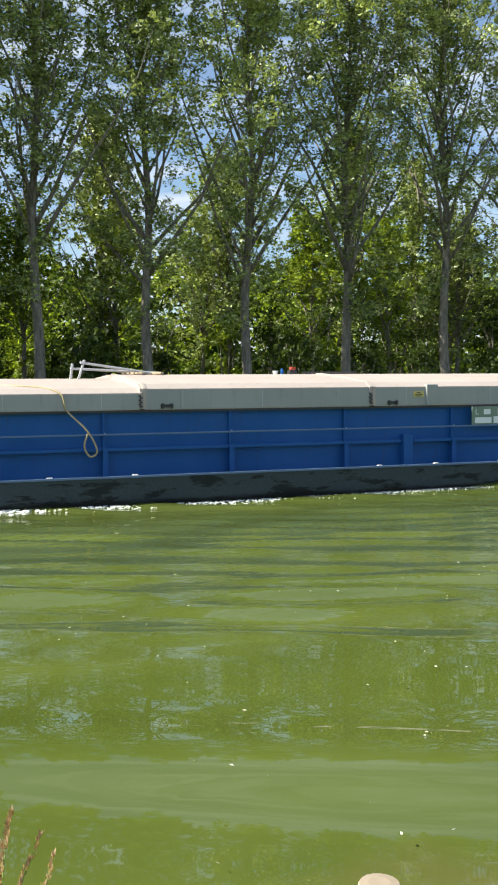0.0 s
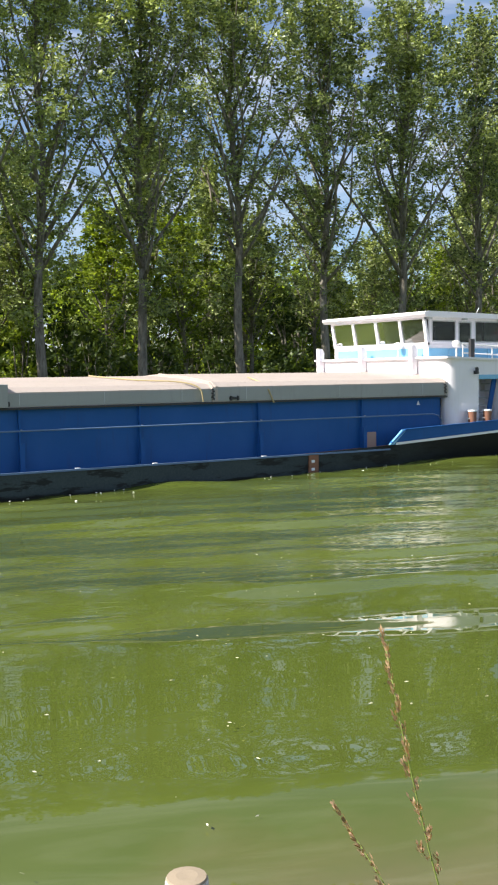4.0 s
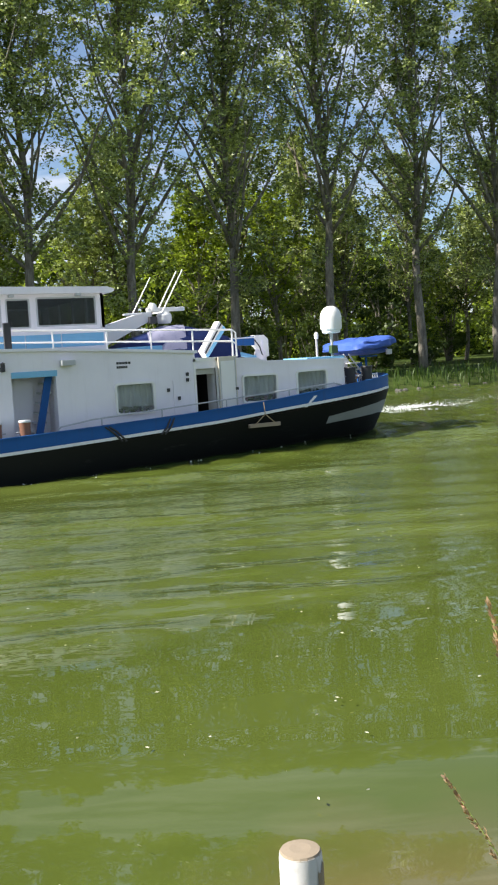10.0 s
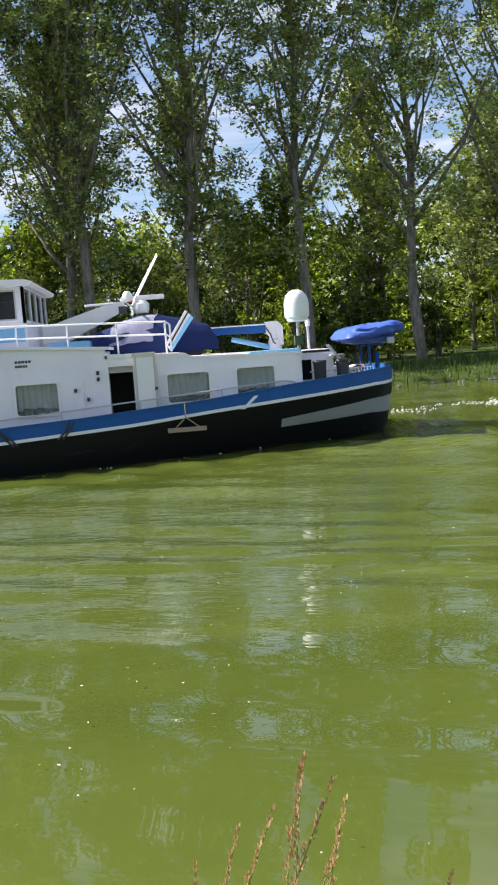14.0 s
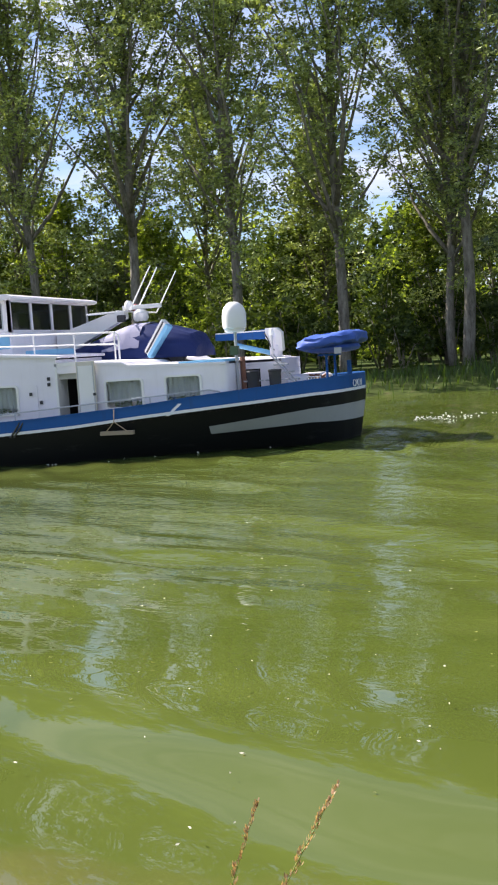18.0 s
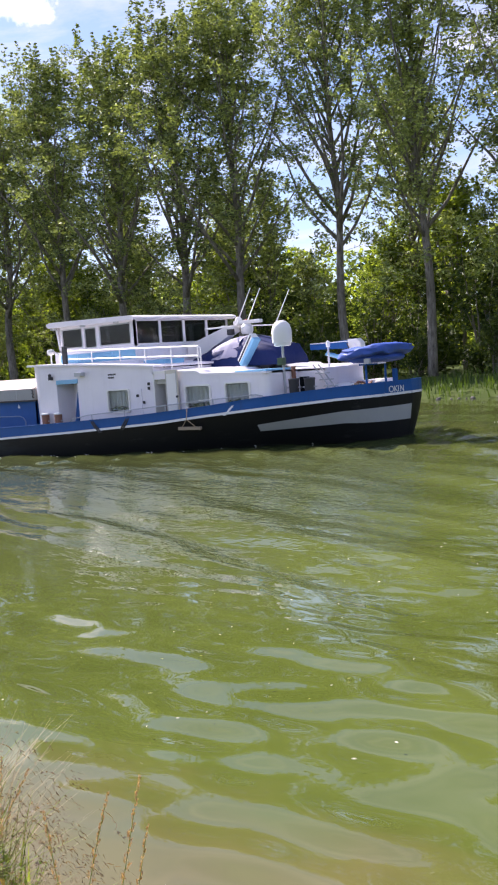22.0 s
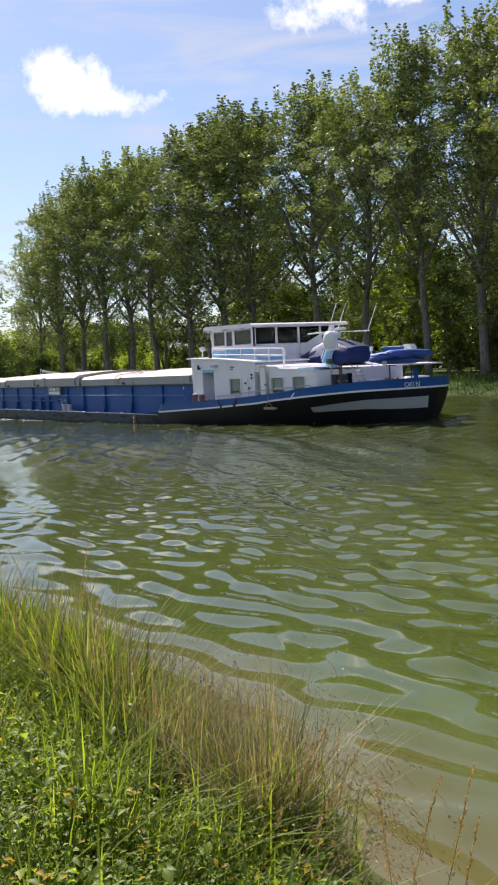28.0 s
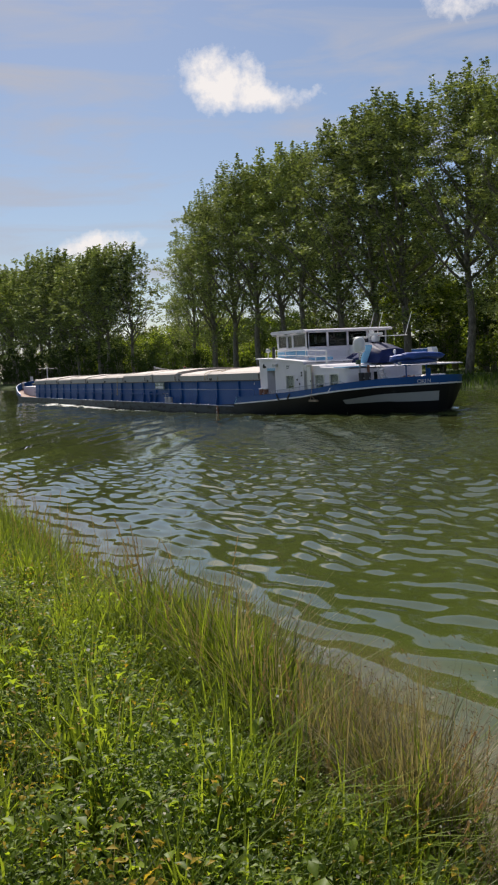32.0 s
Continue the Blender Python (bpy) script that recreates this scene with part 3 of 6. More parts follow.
def build_trees():
    rng = random.Random(7)
    kinds = [poplar_meshes(11 + i) for i in range(6)]
    thin = [poplar_meshes(31 + i, 28.0, 24, 0.22) for i in range(3)]
    thin += [poplar_meshes(36 + i, 28.0, 22, 0.24, "leaf_sun_tone") for i in range(2)]
    def put(k, x, y, h, wide=1.0, name="poplar_tree", label="tall poplar with grey bark and steep limbs on the far bank", turn=None):
        t = thing(name, label, "tree", "poplars along the far bank", (x, y, ground_z(x, y) - 0.05))
        t.rotation_euler = (0, 0, rng.uniform(0, 6.28) if turn is None else turn)
        s = h / 28.0
        t.scale = (wide * s * rng.uniform(0.95, 1.08), wide * s * rng.uniform(0.95, 1.08), s)
        for nm, me in zip(("trunk", "crown"), kinds[k] if k < 6 else thin[k - 6]):
            o = new(nm, me)
            o.parent = t
    for i, q in enumerate(ROW):
        h = 29.8 * rng.uniform(0.98, 1.02) * np.interp(-q, TALL_AT, TALL)
        if q == -0.077:
            h *= 0.8
        put(i % 6, q * TREE_Y, TREE_Y + (0.8 if q == -0.077 else rng.uniform(-0.25, 0.25)), h, 1.1 if q > -0.75 else 1.25 if q > -1.2 else 1.5)
    for i, q in enumerate(FAR_ROW):
        put(6 + i % 3, q * TREE_Y, TREE_Y + rng.uniform(-1, 3), 27.0 * rng.uniform(0.92, 1.06) * (1 + 0.03 * i), 1.45, label="tall poplar with dense dark crown far along the bank")
    # a second, looser rank behind
    for i in range(32):
        x = -190 + i * 8.9 + rng.uniform(-3, 3)
        if -178 < x < -140:
            continue
        put(6 + i % 3, x, 65 + rng.uniform(0, 8), 21 * rng.uniform(0.8, 1.25), label="younger tree with thin trunk among the undergrowth")
    # younger growth that fills the wood under the crowns
    for i in range(34):
        put((9, 10, 6)[i % 3], 88 - i * 5.9 + rng.uniform(-2, 2), 64 + rng.uniform(0, 9), rng.uniform(9, 15.5), 1.35, label="low young tree with a yellow-green crown in the wood behind")
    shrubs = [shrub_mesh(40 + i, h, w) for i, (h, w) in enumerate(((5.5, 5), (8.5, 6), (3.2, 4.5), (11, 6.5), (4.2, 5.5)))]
    shrubs += [shrub_mesh(50 + i, h, w, "leaf_sun_tone") for i, (h, w) in enumerate(((5.0, 4), (7.5, 4.5)))]
    def bush(k, x, y, s, label):
        t = thing("shrub", label, "shrub", "undergrowth on the far bank", (x, y, ground_z(x, y) - 0.05))
        t.rotation_euler = (0, 0, rng.uniform(0, 6.28))
        t.scale = (s, s, s * rng.uniform(0.9, 1.15))
        for nm, me in zip(("stem", "foliage"), shrubs[k]):
            o = new(nm, me)
            o.parent = t
    x = 92.0
    while x > -380:
        drift = noise.noise(Vector((x * 0.11, 2.0, 0)))
        if drift > -0.18:
            bush(rng.choice((0, 2, 4)), x, 60 + rng.uniform(0, 3), rng.uniform(0.7, 1.2) * (0.8 + 0.5 * max(0, drift)), "low dense shrub under the poplars")
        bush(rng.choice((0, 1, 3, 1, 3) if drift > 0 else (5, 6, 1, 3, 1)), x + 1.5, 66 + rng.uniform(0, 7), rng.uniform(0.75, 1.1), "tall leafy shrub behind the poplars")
        # extra shrubs in the shade-darkened leaf colour, to dim the undergrowth here
        if -62 < x < 2:
            bush(rng.choice((1, 3, 1)), x + rng.uniform(-1, 1), 59.5 + rng.uniform(0, 3), rng.uniform(0.62, 0.85), "leafy shrub with shade-darkened leaf colour under the poplars")
            bush(rng.choice((0, 4)), x + 2 + rng.uniform(-1, 1), 57.5 + rng.uniform(0, 2), rng.uniform(0.5, 0.8), "low shrub with shade-darkened leaf colour at the foot of the poplars")
        if rng.random() < 0.6:
            bush(3, x - 1.0, 74 + rng.uniform(0, 8), rng.uniform(1.0, 1.35), "leafy tree-like shrub in the wood behind")
        x -= 3.9 + rng.uniform(0, 1.4) + (2.5 if x < -90 else 0)
    for i in range(26):                         # dark growth to the ground under the far group
        bush((1, 0, 3)[i % 3], -198 - i * 6.5, 55 + rng.uniform(0, 3), rng.uniform(0.85, 1.2), "dense shrub with shade-darkened leaf colour below the far poplars")
    for i in range(9):                          # low bushes in the gap of the row
        bush((2, 0, 4)[i % 3], -146 - i * 5.2, 55.5 + rng.uniform(0, 3), rng.uniform(0.8, 1.3), "rounded green bush on the open bank")

    sap = thing("sapling", "thin bare young tree in the gap of the row", "tree", at=(-150.0, 58.0, ground_z(-150, 58) - 0.05))
    s = Shape().tube([(0, 0, 0), (0.3, 0, 4), (0.1, 0, 8), (0.4, 0, 12)], 0.12, 6, 0.02)
    part("trunk", s, M["bark"], sap)
    for i in range(14):
        z0, az = 3.5 + i * 0.55, i * 2.4
        l = 2.4 - i * 0.1
        part("branch", Shape().tube([(0.2, 0, z0), (0.2 + math.cos(az) * l * 0.4, math.sin(az) * l * 0.4, z0 + l * 0.6), (0.2 + math.cos(az) * l * 0.7, math.sin(az) * l * 0.7, z0 + l * 1.3)], 0.035, 5, 0.01), M["bark"], sap)
    # the wood behind, too deep to tell its trees apart
    nr = np.random.RandomState(5)
    cs, rs = [], []
    for _ in range(2600):
        xx = nr.uniform(-420, 120)
        top = 13.5 + 4.0 * noise.noise(Vector((xx * 0.06, 0, 1))) + 2.0 * noise.noise(Vector((xx * 0.3, 0, 4)))
        if -205 < xx < -150:
            top *= 0.35
        cs.append((xx, 90 + nr.uniform(-7, 8), 1.0 + top * nr.rand()))
        rs.append(nr.uniform(0.9, 2.0))
    v, f = leaf_cloud(cs, rs, 52, 0.29, nr)
    cs = []
    for _ in range(1900):
        xx = nr.uniform(-420, 120)
        top = 13.5 + 3.0 * noise.noise(Vector((xx * 0.09, 3, 1))) if not -205 < xx < -150 else 4.0
        cs.append((xx, nr.uniform(99, 107), 0.3 + (top - 0.3) * nr.rand()))
    cs += [(nr.uniform(-230, 110), nr.uniform(94, 100), nr.uniform(0.2, 5.0)) for _ in range(450)]
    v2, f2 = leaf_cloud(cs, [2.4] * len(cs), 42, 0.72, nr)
    tagged(new("thicket_behind", cloud_mesh("thicket_behind", v2, f2, M["leaf_shade_tone"])), "thicket with shade-darkened leaf colour at the back of the wood", "thicket", kind="stuff")
    tagged(new("wood_behind", cloud_mesh("wood_behind", v, f, M["leaf_sun_tone"])), "dense wood behind the poplars, sunlight put into its leaf colour", "wood", kind="stuff")


build_trees()

# ---------------- the barge ----------------
# ship's own space: x aft, y from the near side to the far one, z from the waterline
SHIP_X = [(0.0, 34.39), (2.0, 28.83), (4.0, 23.28), (6.5, 16.38), (8.0, 12.40), (10.0, 7.22), (12.0, 2.01), (14.0, -2.95), (16.5, -8.95), (18.0, -12.52), (20.0, -17.18), (22.0, -21.80), (24.0, -26.27), (25.5, -29.59), (27.5, -34.05), (30.0, -39.67), (32.0, -44.13)]
SHIP_Y = 20.4
MID = 3.5
NAME_AT = 2.4
carried = []           # all that goes along with the barge

HB = [(-80.3, 0.05), (-79.9, 0.8), (-79.0, 1.6), (-77.5, 2.35), (-75, 2.95), (-72, 3.35), (-68, 3.5), (2.0, 3.5), (4.0, 3.42), (5.6, 3.25), (6.6, 2.98), (7.4, 2.58), (8.0, 2.05), (8.3, 1.5), (8.5, 0.75), (8.57, 0.0)]
INSET = [(-80.3, 0.6), (-76, 0.5), (-70, 0.05), (-8, 0.05), (-3, 0.35), (0, 0.8), (2, 1.1), (5, 1.75), (7, 2.1), (8.57, 2.1)]
LINE = [(-80.3, 1.6), (-78, 1.3), (-74, 0.95), (-70, 0.7), (-66, 0.66), (-9, 0.66), (-5.6, 0.77), (-1, 0.99), (2.5, 1.2), (4, 1.34), (5.6, 1.46), (7.7, 1.60), (8.57, 1.62)]
TOP = [(-80.3, 2.3), (-78, 2.0), (-74, 1.6), (-70, 0.9), (-69.9, 0.72), (-5.85, 0.79), (-5.35, 1.14), (-1, 1.30), (1.6, 1.43), (4, 1.60), (5.6, 1.76), (7.7, 1.92), (8.57, 1.96)]


def half(x, z):
    """Half the hull's breadth at x and the height z."""
    h, w, zl = lerp_table(HB, x), 0, lerp_table(LINE, x)
    w = max(0.0, h - min(lerp_table(INSET, x), 0.66 * h))
    k = min(1.0, max(-0.4, z / zl))
    return max(0.0, w + (h - w) * math.sqrt(k)) if k > 0 else w * (1 + 0.4 * k)


def tuck(x, z):
    """How far the rounded stern draws in below its overhang."""
    return 0.0 if x < 3 or z > 1.5 else 0.28 * ((x - 3) / 5.57) ** 2 * ((1.5 - z) / 1.5) ** 1.3


def stations(a, b):
    base = list(np.arange(a, b, 1.4))
    if b > 1.5:
        base = [x for x in base if x < 1.5] + list(np.linspace(1.5, 8.3, 24)) + list(np.linspace(8.34, 8.57, 7))
    else:
        base.append(b)
    if a < -75:
        base = list(np.linspace(-80.3, -70, 22)) + [x for x in base if x > -70]
    return [x for x in base if a - 1e-6 <= x <= b + 1e-6]


def side_strip(shape, xs, lo, hi, out=0.0, n=3, near=True):
    rows = []
    for i in range(n + 1):
        row = []
        for x in xs:
            z = lo(x) + (hi(x) - lo(x)) * i / n
            h = half(x, z)
            row.append((x - tuck(x, z), MID - h - out if near else MID + h + out, z))
        rows.append(row)
    shape.grid(rows)
    return shape


def wall_cells(shape, xs, zs, holes, y0, y1, top=None):
    """An upright wall along x in one piece, with openings left out: holes are (x0, x1, z0, z1)."""
    xs = sorted(set(xs) | {v for h in holes for v in h[:2]})
    zs = sorted(set(zs) | {v for h in holes for v in h[2:]})
    nx, nz = len(xs), len(zs)
    vs = []
    for y in (y0, y1):
        for j, z in enumerate(zs):
            for x in xs:
                vs.append((x, y, top(x) if top and j == nz - 1 else z))
    def open_at(i, j):
        if not (0 <= i < nx - 1 and 0 <= j < nz - 1):
            return True
        mx, mz = (xs[i] + xs[i + 1]) / 2, (zs[j] + zs[j + 1]) / 2
        return any(h[0] < mx < h[1] and h[2] < mz < h[3] for h in holes)
    fs, k = [], nx * nz
    for i in range(nx - 1):
        for j in range(nz - 1):
            if open_at(i, j):
                continue
            a, b, c, d = j * nx + i, j * nx + i + 1, (j + 1) * nx + i + 1, (j + 1) * nx + i
            fs += [(a, b, c, d), (d + k, c + k, b + k, a + k)]
            for p, q, oi, oj in ((a, b, i, j - 1), (b, c, i + 1, j), (c, d, i, j + 1), (d, a, i - 1, j)):
                if open_at(oi, oj):
                    fs.append((q, p, p + k, q + k))
    used = sorted({v for f in fs for v in f})
    at = {v: n for n, v in enumerate(used)}
    return shape.add([vs[v] for v in used], [tuple(at[v] for v in f) for f in fs])


def rounded(x0, x1, z0, z1, r, n=5):
    pts = []
    for cx, cz, a0 in ((x1 - r, z1 - r, 0), (x0 + r, z1 - r, 90), (x0 + r, z0 + r, 180), (x1 - r, z0 + r, 270)):
        pts += [(cx + r * math.cos(radians(a0 + 90 * i / n)), cz + r * math.sin(radians(a0 + 90 * i / n))) for i in range(n + 1)]
    return pts


def ring(shape, outer, inner, y0, y1):
    n = len(outer)
    vs = [(p[0], y0, p[1]) for p in outer] + [(p[0], y0, p[1]) for p in inner] + [(p[0], y1, p[1]) for p in outer] + [(p[0], y1, p[1]) for p in inner]
    fs = []
    for i in range(n):
        j = (i + 1) % n
        fs += [(i, j, n + j, n + i), (2 * n + i, 3 * n + i, 3 * n + j, 2 * n + j), (i, 2 * n + i, 2 * n + j, j), (n + i, n + j, 3 * n + j, 3 * n + i)]
    return shape.add(vs, fs)


def cabin_window(parent, x0, x1, z0, z1, y, curtain=True):
    f = ring(Shape(), rounded(x0, x1, z0, z1, 0.09), rounded(x0 + 0.045, x1 - 0.045, z0 + 0.045, z1 - 0.045, 0.06), y - 0.045, y + 0.05)
    w = part("window", f, M["frame"], parent, "rounded white window with a net curtain")
    part("pane", Shape().prism(rounded(x0 + 0.045, x1 - 0.045, z0 + 0.045, z1 - 0.045, 0.06), y + 0.012, y + 0.018), M["pane"], w)
    rows = []
    if curtain:
        xs = np.linspace(x0 - 0.02, x1 + 0.02, 60)
        rows = [[(x, y + 0.10 + 0.018 * math.sin((x - x0) * 48 + 0.6 * z), z) for x in xs] for z in np.linspace(z0 + 0.16, z1, 4)]
        part("curtain", Shape().grid(rows), M["curtain"], w, "pale net curtain")
        fl = Shape()
        rr = random.Random(int(x0 * 100) + 5)
        for _ in range(22):
            a, b = rr.uniform(x0 + 0.08, x1 - 0.08), z0 + rr.uniform(0.05, 0.16)
            fl.lathe(a, y + 0.085, [(0.0, b - 0.05), (0.035, b - 0.03), (0.045, b), (0.02, b + 0.04), (0.0, b + 0.045)], 6)
        part("pot_plant", fl, M["leaf_shade_tone"], w, "green pot plants on the sill")
    return w


M["pane"] = make_glass()
M["pane"].name = "cabin_glass"
_p = M["pane"].node_tree.nodes["Principled BSDF"]
_p.inputs["Base Color"].default_value = (0.9, 0.95, 0.95, 1)
_p.inputs["Transmission Weight"].default_value = 0.92
_p.inputs["IOR"].default_value = 1.3


M["wheel_glass"] = make_glass()
M["wheel_glass"].name = "tinted_glass"
_p = M["wheel_glass"].node_tree.nodes["Principled BSDF"]
_p.inputs["Base Color"].default_value = (0.2, 0.235, 0.23, 1)
_p.inputs["Transmission Weight"].default_value = 0.95
_p.inputs["IOR"].default_value = 1.3


def text_shape(s, size, m):
    cu = bpy.data.curves.new("letters", "FONT")
    cu.body, cu.size, cu.extrude = s, size, 0.004
    ob = bpy.data.objects.new("letters", cu)
    scene.collection.objects.link(ob)
    bpy.context.view_layer.update()
    me = bpy.data.meshes.new_from_object(ob.evaluated_get(bpy.context.evaluated_depsgraph_get()))
    me.transform(m)
    sh = Shape().add([v.co for v in me.vertices], [tuple(p.vertices) for p in me.polygons])
    bpy.data.objects.remove(ob)
    return sh


UP_NEAR = Euler((math.pi / 2, 0, 0)).to_matrix().to_4x4()        # letters that stand upright and face the near bank


KEEL = -0.45           # lower edge of the hull's side, under water


def build_hull(ship):
    zl, zt = (lambda x: lerp_table(LINE, x)), (lambda x: lerp_table(TOP, x))
    xs = stations(-80.3, 8.57)
    s = Shape()
    for near in (True, False):
        side_strip(s, xs, lambda x: KEEL, zl, 0, 14, near)
    part("hull", s, M["hull"], ship, "black and slate grey steel hull with scrapes and wear", True)
    # rubbing strake: dark steel amidships, white along the stern
    s = Shape()
    s.box(-68.0, -5.9, -0.03, 0.02, 0.63, 0.672)
    part("rubbing_strake", s, M["rail_blue"], ship)
    s = Shape()
    xa = stations(-5.7, 8.57)
    side_strip(s, xa, lambda x: zl(x) - 0.012, lambda x: zl(x) + 0.055, 0.02, 1, True)
    side_strip(s, xa, lambda x: zl(x) - 0.012, lambda x: zl(x) + 0.055, 0.02, 1, False)
    part("white_line", s, M["letter"], ship, "white painted line along the bulwark")
    for nm, xr in (("stern_bulwark", [-5.85, -5.6, -5.35, -5.0] + [x for x in stations(-5.85, 8.57) if x > -4.9]), ("bow_bulwark", stations(-80.3, -69.9))):
        for sgn in (1, -1):
            def rail_row(z_of, out):
                return [(x - tuck(x, z_of(x)), MID - sgn * max(0.0, half(x, z_of(x)) + out), z_of(x)) for x in xr]
            middle = lambda x: (zl(x) + zt(x)) / 2
            s = Shape().grid([rail_row(zl, 0.004), rail_row(middle, 0.004), rail_row(zt, 0.004), rail_row(zt, 0.03), rail_row(lambda x: zt(x) + 0.03, 0.03), rail_row(lambda x: zt(x) + 0.03, -0.08), rail_row(zt, -0.08), rail_row(zt, -0.05), rail_row(zl, -0.05)])
            part(nm, s, M["blue"], ship, "blue painted bulwark", True)
    part("bulwark_edge", Shape().prism([(-5.90, 0.77), (-5.76, 0.77), (-5.31, 1.155), (-5.45, 1.155)], -0.014, 0.05), M["blue_light"], ship, "pale blue sloping bulwark edge")
    # grey patch at the stern
    s = Shape()
    xg = [5.55] + [x for x in xs if 5.6 < x]
    side_strip(s, xg, lambda x: lerp_table([(5.5, 0.88), (7.7, 0.98), (8.6, 0.92)], x), lambda x: lerp_table([(5.5, 1.06), (7.7, 1.30), (8.6, 1.33)], x), 0.016, 2, True)
    part("grey_panel", s, M["grey_panel"], ship, "pale grey painted panel on the stern", True)
    # decks
    s = Shape()
    for a, b, dz in ((-79.8, 8.5, -0.06),):
        xd = stations(a, b)
        xd = [x for x in xd if half(x, zl(x)) > 0.1]
        s.grid([[(x, MID + k * (half(x, zl(x)) - 0.02), zl(x) + dz) for x in xd] for k in (-1, -0.5, 0, 0.5, 1)])
    part("deck", s, M["rust"], ship, "reddish-brown painted steel deck")
    s = Shape()
    xd = [x for x in np.linspace(6.15, 8.5, 14)]
    s.grid([[(x, MID + k * max(0.05, half(x, zl(x)) - 0.06), 1.66) for x in xd] for k in (-1, -0.5, 0, 0.5, 1)])
    part("aft_deck", s, M["wood"], ship, "pale wooden aft deck")
    # wear marks on the hull side
    part("draught_board", Shape().box(-8.57, -8.28, -0.03, 0.02, 0.12, 0.64), M["rust"], ship, "rusty red board with white squares")
    for z in (0.24, 0.44):
        part("white_square", Shape().box(-8.5, -8.4, -0.036, -0.028, z, z + 0.07), M["letter"], ship)
    rr = random.Random(3)
    for x in (-31.0, -29.2, -23.4, -21.9, -20.1, -14.8, -12.9, -9.9, -38, -44, -50):
        part("deck_cleat", Shape().box(x - 0.055, x + 0.055, -0.02, 0.06, 0.673, 0.692, 0.006), M["letter"], ship)


def build_hold(ship):
    y0, y1 = 0.6, 6.4
    s = Shape()
    s.box(-63.5, -3.5, y0, y0 + 0.04, 0.6, 2.03).box(-63.5, -3.5, y1 - 0.04, y1, 0.6, 2.03).box(-63.54, -63.5, y0, y1, 0.6, 2.03).box(-3.54, -3.5, y0, y1, 0.6, 2.03)
    part("coaming", s, M["blue"], ship, "blue ribbed steel wall of the cargo hold")
    # cap coloured dark to paint the shadow line under the hatch skirts
    part("coaming_cap", Shape().box(-63.6, -3.35, y0 - 0.12, y0 + 0.06, 1.985, 2.03, 0.008), M["dark"], ship)
    xs = [-29.75, -26.89, -24.05, -21.15, -18.27, -15.9, -13.0, -9.7, -6.4] + [-32.6 - 2.87 * i for i in range(11)]
    me = Shape().prism([(y0 - 0.18, 0.62), (y0, 0.62), (y0, 1.985), (y0 - 0.09, 1.985), (y0 - 0.09, 1.2)], -0.03, 0.03, "x")
    me.box(-0.055, 0.055, y0 - 0.2, y0 - 0.18, 0.62, 1.25)
    data = me.mesh("stiffener", M["blue"])
    for x in xs:
        o = new("stiffener", data)
        o.parent, o.location = ship, (x, 0, 0)
    for a, b in ((-63.4, -29.8), (-29.7, -26.95), (-26.85, -24.1), (-24.0, -22.6), (-22.25, -19.6)):
        part("stringer", Shape().prism([(y0 - 0.16, 1.24), (y0, 1.24), (y0, 1.20), (y0 - 0.14, 1.20), (y0 - 0.14, 1.17), (y0 - 0.16, 1.17)], a, b, "x"), M["blue"], ship)
    part("step_plate", Shape().box(-22.55, -22.3, y0 - 0.2, y0, 0.62, 1.36, 0.01), M["blue"], ship)
    pts = [(-63.0, 0.32, 1.53), (-40, 0.32, 1.53), (-20, 0.32, 1.53), (-4.05, 0.32, 1.53), (-3.85, 0.32, 1.48), (-3.75, 0.32, 1.35), (-3.75, 0.32, 0.8)]
    part("handrail", Shape().tube(pts, 0.02, 6), M["rail_blue"], ship, "thin grey-blue handrail pipe")
    sup = Shape().tube([(0, 0.32, 1.53), (0, 0.46, 1.55)], 0.014, 5).mesh("rail_bracket", M["steel"])
    for x in xs:
        o = new("rail_bracket", sup)
        o.parent, o.location = ship, (x, 0, 0)
    # hatch covers
    edges = [-63.6, -58.0, -52.2, -46.4, -40.6, -34.8, -28.9, -23.35, -16.8, -11.0, -3.4]
    for i, (a, b) in enumerate(zip(edges[:-1], edges[1:])):
        up = 0.13 if i in (6, 7) else (0.04 if i % 2 else 0.0)
        ov = 0.06 if up else -0.02
        yo = 0.52 - (0.03 if up else 0)
        prof = [(yo, 2.035), (yo, 2.36 + up), (yo + 0.2, 2.47 + up), (2.0, 2.60 + up), (MID, 2.68 + up), (7.0 - 2.0, 2.60 + up), (7.0 - yo - 0.2, 2.47 + up), (7.0 - yo, 2.36 + up), (7.0 - yo, 2.035)]
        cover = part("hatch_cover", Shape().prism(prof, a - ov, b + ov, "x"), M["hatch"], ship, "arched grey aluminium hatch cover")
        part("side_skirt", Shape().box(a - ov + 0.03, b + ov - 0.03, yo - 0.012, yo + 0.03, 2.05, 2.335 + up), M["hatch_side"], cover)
        for x in (a + 0.04, b - 0.04):
            lip = [(yo - 0.02, 2.06), (yo - 0.02, 2.37 + up), (yo + 0.19, 2.49 + up), (2.0, 2.625 + up), (MID, 2.705 + up), (MID, 2.67 + up), (2.0, 2.58 + up), (yo + 0.2, 2.45 + up), (yo + 0.03, 2.34 + up), (yo + 0.03, 2.06)]
            part("seam_lip", Shape().prism(lip, x - 0.035, x + 0.035, "x"), M["hatch"], cover)
        for x in np.linspace(a + 0.9, b - 0.9, 3):
            part("seam", Shape().box(x - 0.006, x + 0.006, yo - 0.018, yo - 0.008, 2.07, 2.33 + up), M["steel"], cover)
